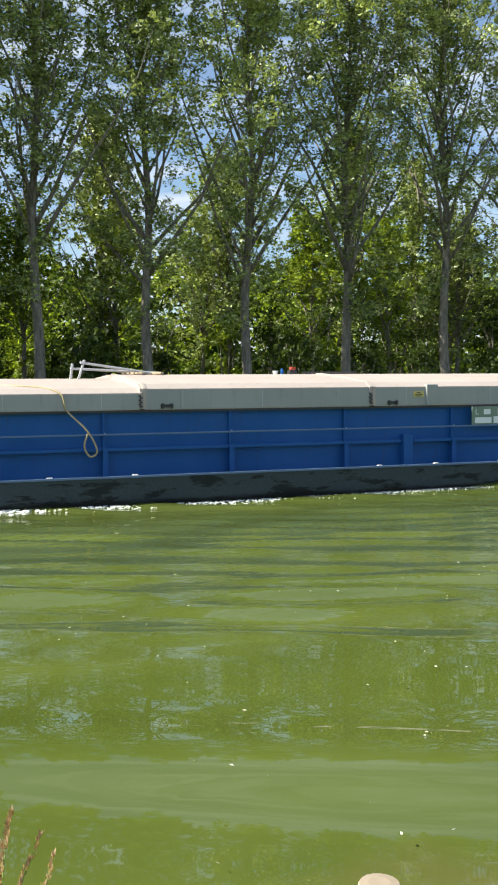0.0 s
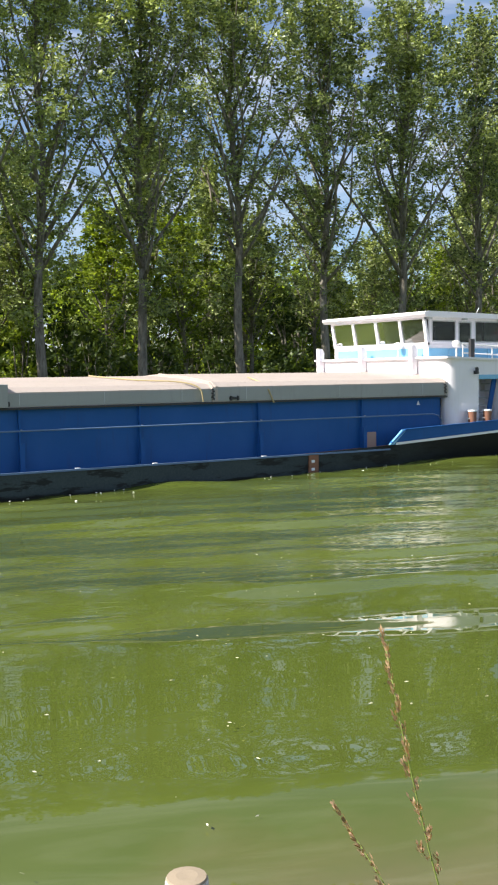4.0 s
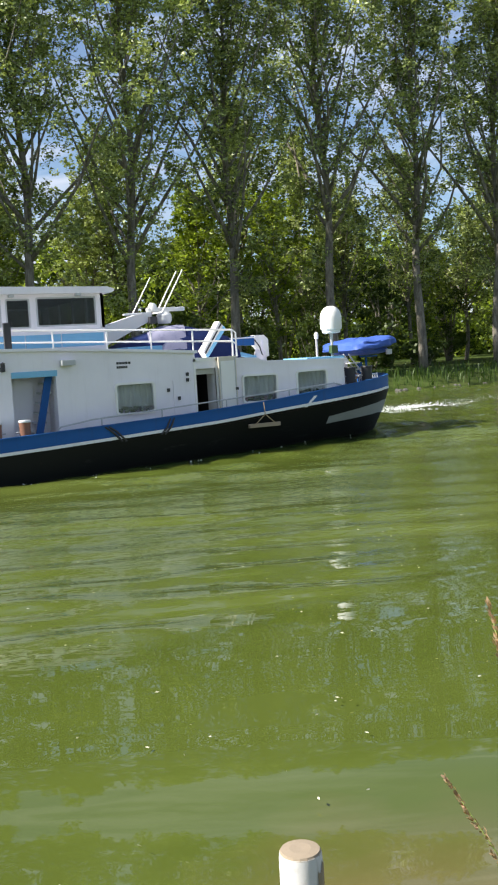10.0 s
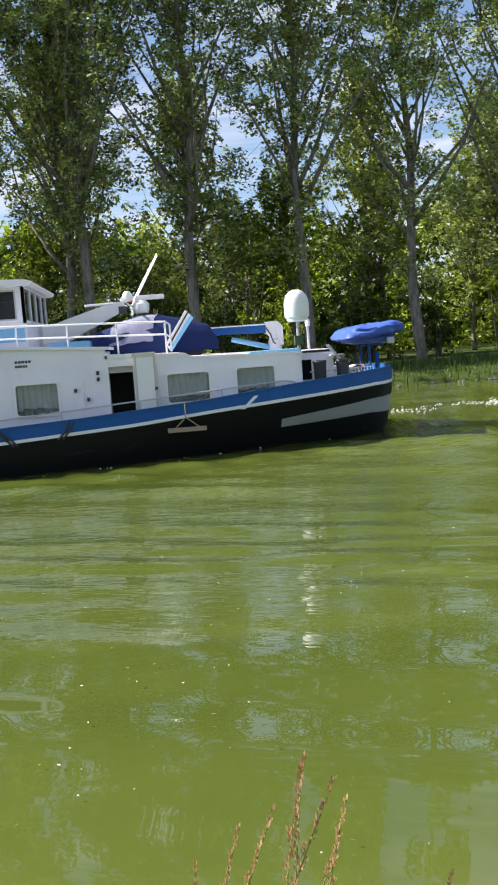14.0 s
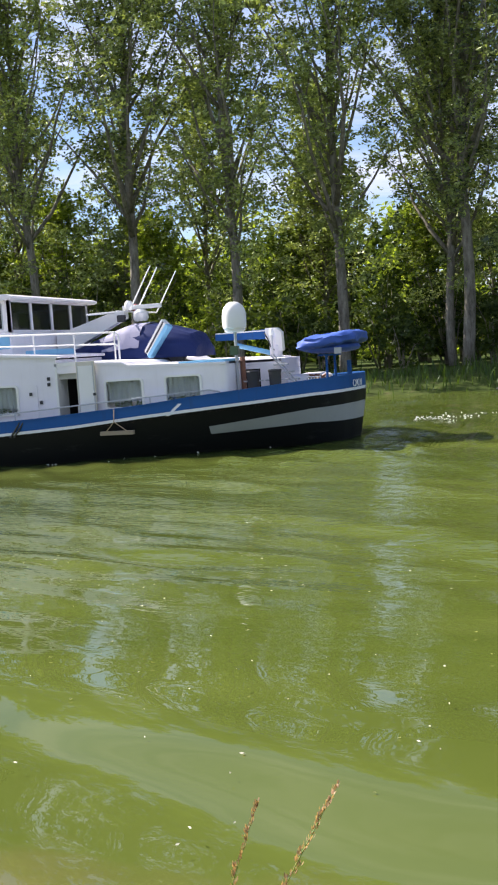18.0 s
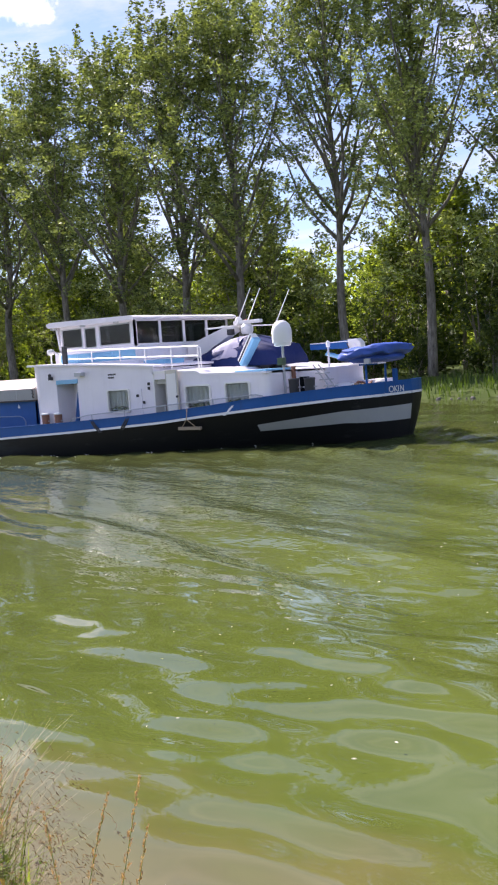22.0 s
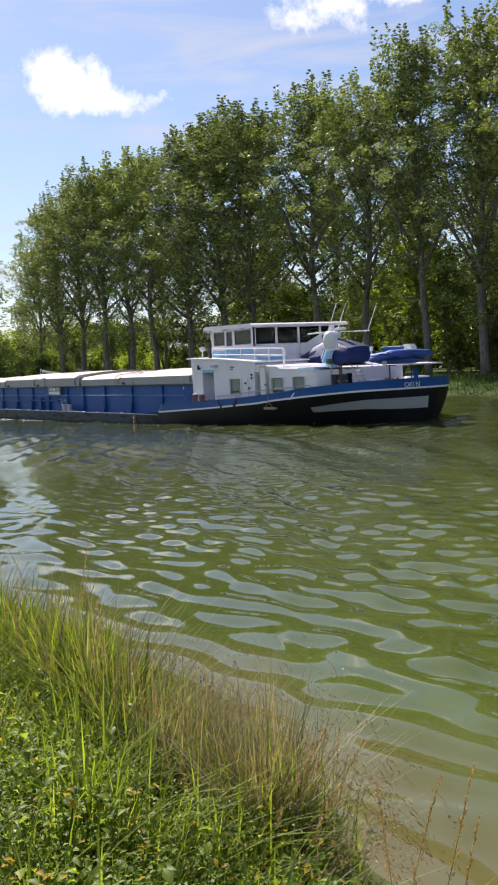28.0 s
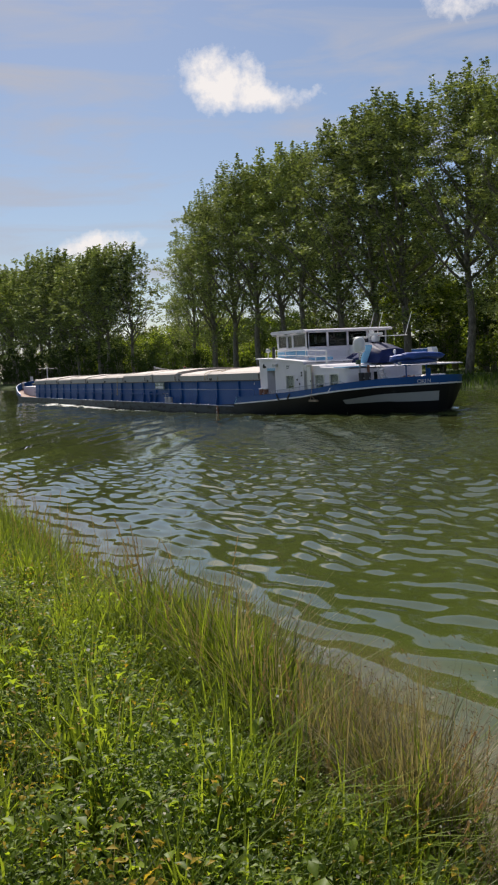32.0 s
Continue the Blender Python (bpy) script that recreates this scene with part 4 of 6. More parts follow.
        lug = Shape().box(a + 0.42, a + 0.46, yo - 0.06, yo, 2.06, 2.17).box(a + 0.62, a + 0.66, yo - 0.06, yo, 2.06, 2.17).box(a + 0.40, a + 0.68, yo - 0.03, yo, 2.08, 2.15)
        part("lifting_lug", lug, M["dark"], cover)
        k = Shape()
        for j in range(6):
            k.box(b - 0.08 + 0.012 * (-1) ** j, b - 0.03 + 0.012 * (-1) ** j, yo - 0.05, yo - 0.015, 2.09 + 0.045 * j, 2.13 + 0.045 * j)
        part("chain", k, M["dark"], cover, "rusty locking chain")
    for x in (-21.75, -16.32):
        part("stop_block", Shape().box(x - 0.16, x + 0.14, 0.42, 0.72, 2.04, 2.54, 0.015), M["hatch_side"], ship)
    part("yellow_plate", Shape().box(-22.25, -21.98, 0.46, 0.475, 2.24, 2.38), M["yellow_plate"], ship, "small yellow notice plate")
    for z, w in ((2.345, 0.11), (2.30, 0.2), (2.265, 0.16)):
        part("text_bar", Shape().box(-22.12 - w / 2, -22.12 + w / 2, 0.455, 0.461, z - 0.009, z + 0.009), M["dark"], ship)
    # name board with tonnage
    part("sign_board", Shape().box(-20.7, -18.8, 0.33, 0.36, 1.55, 1.99, 0.005), M["sign"], ship, "grey-green board with white lettering")
    part("letters", text_shape("L", 0.2, Matrix.Translation((-20.62, 0.325, 1.80)) @ UP_NEAR), M["letter"], ship)
    part("letters", text_shape("TON", 0.2, Matrix.Translation((-19.42, 0.325, 1.80)) @ UP_NEAR), M["letter"], ship)
    for a, b, z, h in ((-20.37, -20.18, 1.80, 0.13), (-19.97, -19.55, 1.80, 0.13), (-20.62, -20.15, 1.59, 0.14), (-20.09, -18.95, 1.58, 0.17)):
        part("number_bar", Shape().box(a, b, 0.322, 0.329, z, z + h), M["letter"], ship)
    # mooring posts on the side deck
    for x in (-18.0, -17.28):
        bollard(ship, x, 0.22, 0.66, 0.15, 0.34, "steel", "steel")
    for x in (-18.85, -18.25):
        part("grab_rail", Shape().tube([(x, 0.42, 0.68), (x, 0.40, 1.2), (x - 0.02, 0.38, 1.27), (x - 0.10, 0.36, 1.28), (x - 0.14, 0.36, 1.22)], 0.018, 6), M["steel"], ship)
    part("rusty_plate", Shape().box(-6.35, -5.95, 0.5, 0.54, 0.68, 1.1, 0.01), M["rust_pale"], ship, "pale rusty steel plate")
    part("notice", Shape().prism([(-4.42, 1.78), (-4.30, 1.78), (-4.36, 1.9)], 0.585, 0.596), M["letter"], ship)
    # bow fittings
    bow = lambda n, s, m, l="": part(n, s, M[m], ship, l)
    bow("forecastle", Shape().box(-75.5, -69, 1.5, 6.7, 0.7, 1.75, 0.05), "white", "white forecastle house")
    bow("foremast", Shape().tube([(-71.0, MID, 1.7), (-71.0, MID, 4.1)], 0.06, 8), "steel")
    bow("foremast_yard", Shape().tube([(-71.0, MID - 1.2, 3.7), (-71.0, MID + 1.2, 3.7)], 0.04, 6).tube([(-71, MID - 1.2, 3.7), (-71, MID - 1.2, 3.1)], 0.03, 6), "dark")
    bow("winch", Shape().lathe(-77.2, MID, [(0.5, 1.5), (0.5, 1.9), (0.7, 1.95), (0.7, 2.1), (0.3, 2.15), (0.3, 2.5), (0.0, 2.55)], 14), "dark", "dark anchor winch")
    for y in (2.1, 6.1):
        bollard(ship, -79.0, y, 1.5, 0.16, 0.55, "steel", "steel")
    bow("bow_post", Shape().box(-80.6, -80.3, MID - 0.15, MID + 0.15, 1.9, 2.9, 0.04), "white")


def bollard(ship, x, y, z, r, h, body, cap):
    b = part("bollard", Shape().lathe(x, y, [(r * 1.05, z), (r, z + 0.03), (r * 0.95, z + h * 0.5), (r, z + h * 0.85), (r * 1.05, z + h)], 14), M[body], ship, "stout mooring post", True)
    part("cap", Shape().lathe(x, y, [(r * 1.05, z + h * 0.97), (r * 1.12, z + h), (r * 1.05, z + h + 0.03), (0.0, z + h + 0.04)], 14), M[cap], b)
    for k in (0.35, 0.65):
        part("cross_bar", Shape().tube([(x - r * 1.6, y, z + h * k), (x + r * 1.6, y, z + h * k)], 0.018, 6), M["steel"], b)


def build_house(ship):
    y = 0.4
    roof = lambda x: lerp_table([(-3.0, 3.08), (-1.2, 3.0), (0.5, 2.9), (1.97, 2.8)], x)
    holes = [(0.06, 0.96, 1.54, 2.21), (-2.2, -1.25, 0.9, 2.6)]
    s = wall_cells(Shape(), [-3.0, -1.2, 0.5, 1.97], [0.75, 2.75], holes, y, y + 0.05, roof)
    part("side_wall", s, M["white"], ship, "white painted steel cabin wall")
    # rounded corner and front wall towards the hold
    pts = [(-3.0, y), (-3.12, y + 0.03), (-3.22, y + 0.1), (-3.28, y + 0.22), (-3.3, y + 0.4)]
    s = Shape()
    for zr in ((0.7, 3.08),):
        s.grid([[(p[0], p[1], zr[0]) for p in pts], [(p[0] - 0.10 * (p is not pts[0]), p[1], zr[1]) for p in pts]])
        s.grid([[(-3.3, y + 0.4, zr[0]), (-3.3, 6.6, zr[0])], [(-3.4, y + 0.4, zr[1]), (-3.4, 6.6, zr[1])]])
    part("front_wall", s, M["white"], ship, "white cabin front facing the hold", True)
    s = Shape().box(-3.3, 1.97, 6.55, 6.6, 0.7, 2.9).box(1.90, 1.955, y + 0.06, 6.6, 0.75, 2.76)
    part("far_wall", s, M["white"], ship)
    s = Shape().prism([(-3.5, 3.08), (-1.2, 3.0), (0.5, 2.9), (2.05, 2.79), (2.05, 2.85), (0.5, 2.96), (-1.2, 3.06), (-3.5, 3.14)], y - 0.06, 6.66)
    part("roof_deck", s, M["white"], ship, "white roof deck with a rounded rim")
    # alcove with a door and a steep blue stair
    s = Shape().box(-2.26, -2.205, y + 0.055, 1.1, 0.9, 2.65).box(-1.245, -1.19, y + 0.055, 1.1, 0.9, 2.65).box(-2.25, -1.2, 1.1, 1.15, 0.9, 2.65).box(-2.25, -1.2, y + 0.05, 1.15, 2.6, 2.65)
    part("alcove", s, M["white"], ship)
    part("lintel", Shape().box(-2.2, -1.22, y - 0.02, y + 0.25, 2.47, 2.6, 0.01), M["blue_light"], ship, "light blue lintel board")
    part("alcove_door", Shape().box(-2.1, -1.6, 1.04, 1.1, 0.95, 2.4, 0.01), M["white"], ship)
    st = part("stair", Shape().prism([(-1.78, 0.95), (-1.62, 0.95), (-1.26, 2.5), (-1.42, 2.5)], y + 0.2, y + 0.25), M["blue"], ship, "steep blue stair")
    for i in range(7):
        part("tread", Shape().box(-1.78 + 0.05 * i, -1.55 + 0.05 * i, y + 0.25, y + 0.62, 1.05 + 0.21 * i, 1.09 + 0.21 * i), M["steel"], st)
    cabin_window(ship, 0.04, 0.98, 1.52, 2.23, y)
    # aft cabin and doorway
    roof2 = lambda x: lerp_table([(1.97, 2.68), (3.6, 2.6), (3.75, 2.52), (6.0, 2.47)], x)
    holes = [(3.1, 5.9, 0.8, 1.40), (1.99, 2.5, 0.95, 2.43), (3.17, 4.08, 1.57, 2.21), (4.62, 5.46, 1.61, 2.23)]
    s = wall_cells(Shape(), [1.97, 2.6, 3.6, 3.75, 5.9], [0.8, 2.4, 2.44], holes, y, y + 0.05, roof2)
    part("aft_wall", s, M["white"], ship, "white aft cabin wall")
    pts = [(5.9, y), (5.99, y + 0.03), (6.04, y + 0.1), (6.06, y + 0.2)]
    s = Shape().grid([[(p[0], p[1], 1.42) for p in pts] + [(6.06, 2.4, 1.42)], [(p[0], p[1], 2.47) for p in pts] + [(6.06, 2.4, 2.47)]])
    part("aft_corner", s, M["white"], ship, "", True)
    s = Shape().prism([(1.97, 2.62), (3.6, 2.55), (3.75, 2.46), (6.06, 2.42), (6.06, 2.47), (3.75, 2.53), (3.6, 2.61), (1.97, 2.69)], y - 0.015, 6.5)
    part("aft_roof", s, M["white"], ship)
    part("blue_roof_edge", Shape().box(4.95, 6.02, y + 0.02, 1.6, 2.475, 2.53, 0.012), M["blue_light"], ship, "light blue roof edge")
    cabin_window(ship, 3.15, 4.10, 1.55, 2.23, y)
    cabin_window(ship, 4.60, 5.48, 1.59, 2.25, y)
    d = part("doorway", Shape().box(1.95, 2.0, y - 0.02, y + 0.5, 0.9, 2.66).box(2.5, 2.55, y - 0.02, y + 0.5, 0.9, 2.66).box(1.95, 2.55, y - 0.02, y + 0.06, 2.6, 2.68), M["plastic_white"], ship, "white door frame")
    part("transom", Shape().box(2.0, 2.5, y + 0.1, y + 0.13, 2.3, 2.6), M["curtain"], d)
    part("interior", Shape().box(1.96, 2.54, y + 1.2, y + 1.25, 0.85, 2.62).box(1.94, 1.96, y + 0.5, y + 1.25, 0.85, 2.62).box(2.54, 2.56, y + 0.5, y + 1.25, 0.85, 2.62).box(1.95, 2.55, y + 0.05, y + 1.25, 0.84, 0.87), M["interior"], d)
    door = part("door", Shape().box(2.53, 2.98, y - 0.12, y - 0.07, 0.98, 2.68, 0.008), M["cream"], ship, "open cream-white cabin door")
    part("panel", Shape().box(2.58, 2.93, y - 0.128, y - 0.118, 1.08, 2.58, 0.004), M["plastic_white"], door)
    for a, b in ((2.555, 2.575), (2.935, 2.955)):
        part("edge_trim", Shape().box(a, b, y - 0.126, y - 0.118, 1.0, 2.66), M["steel"], door)
    part("door_handle", Shape().box(2.93, 2.99, y - 0.17, y - 0.12, 1.9, 1.96, 0.008), M["dark"], door)
    # small fittings on the wall
    part("wall_lamp", Shape().box(-2.42, -2.34, y - 0.14, y, 2.62, 2.72, 0.012).lathe(-2.38, y - 0.1, [(0.05, 2.72), (0.05, 2.80), (0.0, 2.83)], 10), M["dark"], ship, "small dark lamp on the wall")
    part("floodlight", Shape().box(-1.15, -0.85, y - 0.2, y - 0.02, 2.68, 2.8, 0.02), M["steel"], ship, "grey floodlight on the wall")
    for z, w in ((2.64, 0.34), (2.55, 0.26)):
        for k in range(5):
            part("text_bar", Shape().box(0.12 + k * w / 5, 0.12 + (k + 0.8) * w / 5, y - 0.006, y - 0.001, z, z + 0.05), M["dark"], ship)
    for x, z in ((1.78, 2.33), (1.78, 2.2), (1.30, 2.0), (1.55, 1.8)):
        part("switch_box", Shape().box(x - 0.03, x + 0.03, y - 0.05, y, z - 0.04, z + 0.04, 0.008), M["dark"], ship)
    part("pilaster", Shape().box(1.42, 1.47, y - 0.03, y, 1.3, 2.2, 0.006), M["white"], ship)
    # posts before the cabin front
    for yy in (1.75, 4.1, 6.3):
        part("front_post", Shape().prism([(-3.62, 2.2), (-3.42, 2.2), (-3.40, 3.35), (-3.48, 3.5), (-3.62, 3.5)], yy - 0.07, yy + 0.07), M["white"], ship, "white steel post")
    # the inner deckhouse aft
    s = wall_cells(Shape(), [6.0, 6.95], [1.6, 2.45], [(6.1, 6.45, 1.8, 2.25)], 1.75, 1.8)
    s.box(6.9, 6.95, 1.8, 3.7, 1.6, 2.4).box(6.0, 6.95, 1.75, 3.7, 2.4, 2.46).box(6.95, 7.4, 2.3, 4.6, 1.6, 2.02, 0.02)
    part("inner_house", s, M["white"], ship, "white inner deckhouse")
    part("house_window", Shape().box(6.1, 6.45, 1.78, 1.795, 1.8, 2.25), M["glass"], ship)
    for x, yy in ((7.3, 3.9), (7.7, 3.3)):
        v = part("deck_vent", Shape().lathe(x, yy, [(0.05, 1.65), (0.05, 1.93)], 10), M["plastic_white"], ship, "white mushroom vent on the aft deck")
        part("cap", Shape().lathe(x, yy, [(0.04, 1.92), (0.13, 1.94), (0.13, 1.98), (0.06, 2.02), (0.0, 2.025)], 14), M["plastic_white"], v)
    for i in range(4):
        part("ladder_rung", Shape().box(6.85 + 0.12 * i, 7.15 + 0.12 * i, 1.45, 1.7, 2.3 - 0.17 * i, 2.33 - 0.17 * i), M["steel"], ship)
    for yy in (1.45, 1.7):
        part("ladder_rail", Shape().tube([(6.8, yy, 2.55), (7.5, yy, 1.66)], 0.02, 6), M["steel"], ship)
    # wheelhouse
    build_wheelhouse(ship)
    # roof railing
    yr = 0.95
    for z0, z1 in ((3.44, 3.33), (3.18, 3.06)):
        part("rail", Shape().tube([(-2.3, yr, z0 + 0.06), (0.2, yr, z0 - 0.03), (3.25, yr, z1 - 0.03), (3.34, yr, z1 - 0.1), (3.34, yr, 2.66)], 0.021, 6), M["plastic_white"], ship, "white tubular railing")
    for x in (-2.3, -1.1, 0.13, 1.18, 2.22, 3.24):
        zz = lerp_table([(-2.3, 3.48), (3.3, 3.28)], x)
        part("rail_post", Shape().tube([(x, yr, roof(x) if x < 1.97 else 2.63), (x, yr, zz)], 0.02, 6), M["plastic_white"], ship)
    # handrail on the bulwark
    hr = [(-1.42, 0.12, 1.27), (-1.3, 0.12, 1.4), (-0.6, 0.12, 1.5), (1.66, 0.12, 1.64), (4.02, 0.16, 1.79), (5.65, 0.36, 1.88), (5.86, 0.40, 1.83), (5.98, 0.42, 1.72)]
    part("side_rail", Shape().tube(hr, 0.017, 6), M["steel"], ship, "low steel handrail on the bulwark")
    for x in (-0.4, 1.0, 2.6, 4.3):
        yy = MID - half(x, 1.4) + 0.1
        part("rail_post", Shape().tube([(x, yy, lerp_table(TOP, x)), (x, yy, lerp_table([(-0.6, 1.5), (1.66, 1.64), (4.02, 1.79), (5.6, 1.88)], x))], 0.014, 6), M["steel"], ship)
    # mooring posts
    for x in (-2.64, -2.04):
        bollard(ship, x, 0.22, 0.95, 0.12, 0.62, "rust", "letter")
    for x in (6.5, 7.0):
        bollard(ship, x, 0.95, 1.62, 0.14, 0.58, "dark", "dark")
    # white slash and hanging fenders
    part("white_slash", Shape().add([(4.66, MID - half(4.7, 1.38) - 0.012, 1.36), (4.75, MID - half(4.75, 1.38) - 0.012, 1.36), (5.05, MID - half(5.0, 1.6) - 0.012, 1.62), (4.96, MID - half(5.0, 1.6) - 0.012, 1.62)], [(0, 1, 2, 3)]), M["letter"], ship)
    fp = part("fender_plank", Shape().box(3.12, 3.92, 0.02, 0.12, 1.0, 1.09, 0.012), M["wood"], ship, "wooden fender plank on ropes")
    for a in (3.25, 3.8):
        part("fender_rope", Shape().tube([(a, 0.03, 1.06), (3.5, -0.03, 1.3), (3.5, 0.02, 1.58)], 0.012, 5), M["rope"], fp)
    for x0, x1, zb in ((-0.42, 0.0, 0.98), (1.18, 0.9, 1.05)):
        for k in (0, 0.09):
            part("strap", Shape().tube([(x0 + k, 0.03, 1.43 if x0 > 0 else 1.36), (x0 * 0.5 + x1 * 0.5 + k, -0.05, 1.2), (x1 + k, -0.02, zb)], 0.022, 6), M["dark"], ship, "dark worn fender strap")
    # name on the stern
    z = 1.69
    arc = [Vector((x, MID - half(x, z), 0)) for x in np.linspace(7.0, 8.55, 160)]
    far_along = 0.0
    places = []
    for a, b in zip(arc[:-1], arc[1:]):
        far_along += (b - a).length
        places.append((far_along, a, (b - a).normalized()))
    for ch, s0 in (("O", NAME_AT), ("K", NAME_AT + 0.22), ("I", NAME_AT + 0.42), ("N", NAME_AT + 0.53)):
        _, a, d = min(places, key=lambda q: abs(q[0] - s0 - 0.06))
        a = a - d * 0.06
        m = Matrix(((d.x, 0, d.y, a.x + d.y * 0.025), (d.y, 0, -d.x, a.y - d.x * 0.025), (0, 1, 0, z), (0, 0, 0, 1)))
        part("letter", text_shape(ch, 0.24, m), M["letter"], ship)


def build_wheelhouse(ship):
    w = part("wheelhouse", Shape(), M["white"], ship, "white wheelhouse with dark windows")
    x0, x1, y0, y1 = -3.15, 0.3, 1.5, 6.0
    zb, z0, z1 = 3.02, 3.5, 4.3
    part("base", Shape().box(x0, x1, y0, y1, zb - 0.1, z0, 0.02), M["white"], w)
    for a, b in ((x0 + 0.02, -2.35), (-2.33, -1.57), (-1.55, -0.75), (-0.73, 0.25)):
        part("blue_panel", Shape().box(a, b, y0 - 0.02, y0 + 0.01, 3.1, 3.39, 0.006), M["blue_light"], w, "light blue panel")
    part("blue_panel", Shape().box(x0 - 0.02, x0 + 0.01, y0 + 0.2, y1 - 0.2, 3.12, 3.4, 0.006), M["blue_light"], w)
    # side wall with window openings; the front leans forward
    lean = -0.14
    for yy, th in ((y0, 0.06), (y1 - 0.06, 0.06)):
        holes = [(-3.0, -2.06, 3.6, 4.2), (-1.93, -1.42, 3.56, 4.18), (-1.25, 0.1, 3.58, 4.2)]
        part("side_frame", wall_cells(Shape(), [x0 + 0.05, x1], [z0, z1], holes, yy, yy + th), M["white"], w)
        for a, b, c, d in holes:
            part("pane", Shape().box(a - 0.01, b + 0.01, yy + 0.025, yy + 0.035, c - 0.01, d + 0.01), M["wheel_glass"], w)
            ring_s = ring(Shape(), rounded(a - 0.015, b + 0.015, c - 0.015, d + 0.015, 0.03, 2), rounded(a + 0.02, b - 0.02, c + 0.02, d - 0.02, 0.02, 2), yy - 0.008, yy + 0.02)
            part("seal", ring_s, M["steel"], w)
    n = 4
    ww = (y1 - y0) / n
    for i in range(n + 1):
        yy = min(max(y0 + i * ww, y0 + 0.05), y1 - 0.05)
        part("mullion", Shape().prism([(x0 + 0.06, z0), (x0 - 0.02, z0), (x0 + lean - 0.02, z1), (x0 + lean + 0.06, z1)], yy - 0.05, yy + 0.05), M["white"], w)
        part("mullion", Shape().box(x1 - 0.07, x1, yy - 0.05, yy + 0.05, z0, z1), M["white"], w)
    for i in range(n):
        a, b = y0 + i * ww + 0.04, y0 + (i + 1) * ww - 0.04
        part("pane", Shape().prism([(x0 + 0.025, z0 + 0.05), (x0 + 0.015, z0 + 0.05), (x0 + lean + 0.015, z1 - 0.05), (x0 + lean + 0.025, z1 - 0.05)], a, b), M["wheel_glass"], w)
        part("pane", Shape().box(x1 - 0.04, x1 - 0.03, a, b, z0 + 0.05, z1 - 0.05), M["wheel_glass"], w)
    for zz in (z0, z1 - 0.06):
        k = lean * (zz - z0) / (z1 - z0)
        part("front_rail", Shape().box(x0 + k - 0.02, x0 + k + 0.06, y0, y1, zz, zz + 0.06), M["white"], w)
        part("aft_rail", Shape().box(x1 - 0.07, x1, y0, y1, zz, zz + 0.06), M["white"], w)
    rf = [(-3.5, 4.37), (-3.42, 4.30), (0.42, 4.27), (0.5, 4.31), (0.5, 4.36), (0.34, 4.41), (-3.3, 4.47), (-3.48, 4.43)]
    part("roof", Shape().prism(rf, y0 - 0.22, y1 + 0.22), M["white"], w, "white overhanging roof")
    for x in (-3.3, -1.9, -0.4):
        part("roof_light", Shape().box(x, x + 0.12, y0 - 0.22, y0 - 0.08, 4.22, 4.28, 0.01), M["steel"], w)
    part("floor", Shape().box(x0 + 0.1, x1 - 0.1, y0 + 0.1, y1 - 0.1, z0 + 0.004, z0 + 0.02), M["dark"], w)
    part("console", Shape().prism([(-2.95, z0 + 0.02), (-2.25, z0 + 0.02), (-2.25, 3.66), (-2.5, 3.78), (-2.95, 3.74)], 2.6, 4.9), M["dark"], w, "dark steering console")
    part("seat", Shape().box(-1.75, -1.35, 3.5, 4.0, z0 + 0.02, 3.62, 0.03).box(-1.45, -1.33, 3.5, 4.0, 3.6, 4.05, 0.03), M["dark"], w, "black helmsman's chair")
    part("ceiling_lining", Shape().box(x0 + 0.1, x1 - 0.1, y0 + 0.08, y1 - 0.08, 4.225, 4.255), M["interior"], w)
    # searchlights and horn on the roof deck in front
    for x, yy in ((-2.75, 0.75), (-3.35, 2.6)):
        sl = part("searchlight", Shape().lathe(x, yy, [(0.025, 3.06), (0.025, 3.4), (0.10, 3.42), (0.13, 3.5), (0.10, 3.58), (0.0, 3.6)], 12), M["plastic_white"], ship, "white searchlight on a short pole", True)
        part("bracket", Shape().tube([(x, yy, 3.42), (x + 0.2, yy, 3.5), (x + 0.4, yy, 3.42)], 0.018, 5), M["steel"], sl)
    part("aerial_box", Shape().box(-2.2, -2.05, 0.72, 0.82, 3.06, 3.65, 0.01), M["dark"], ship)


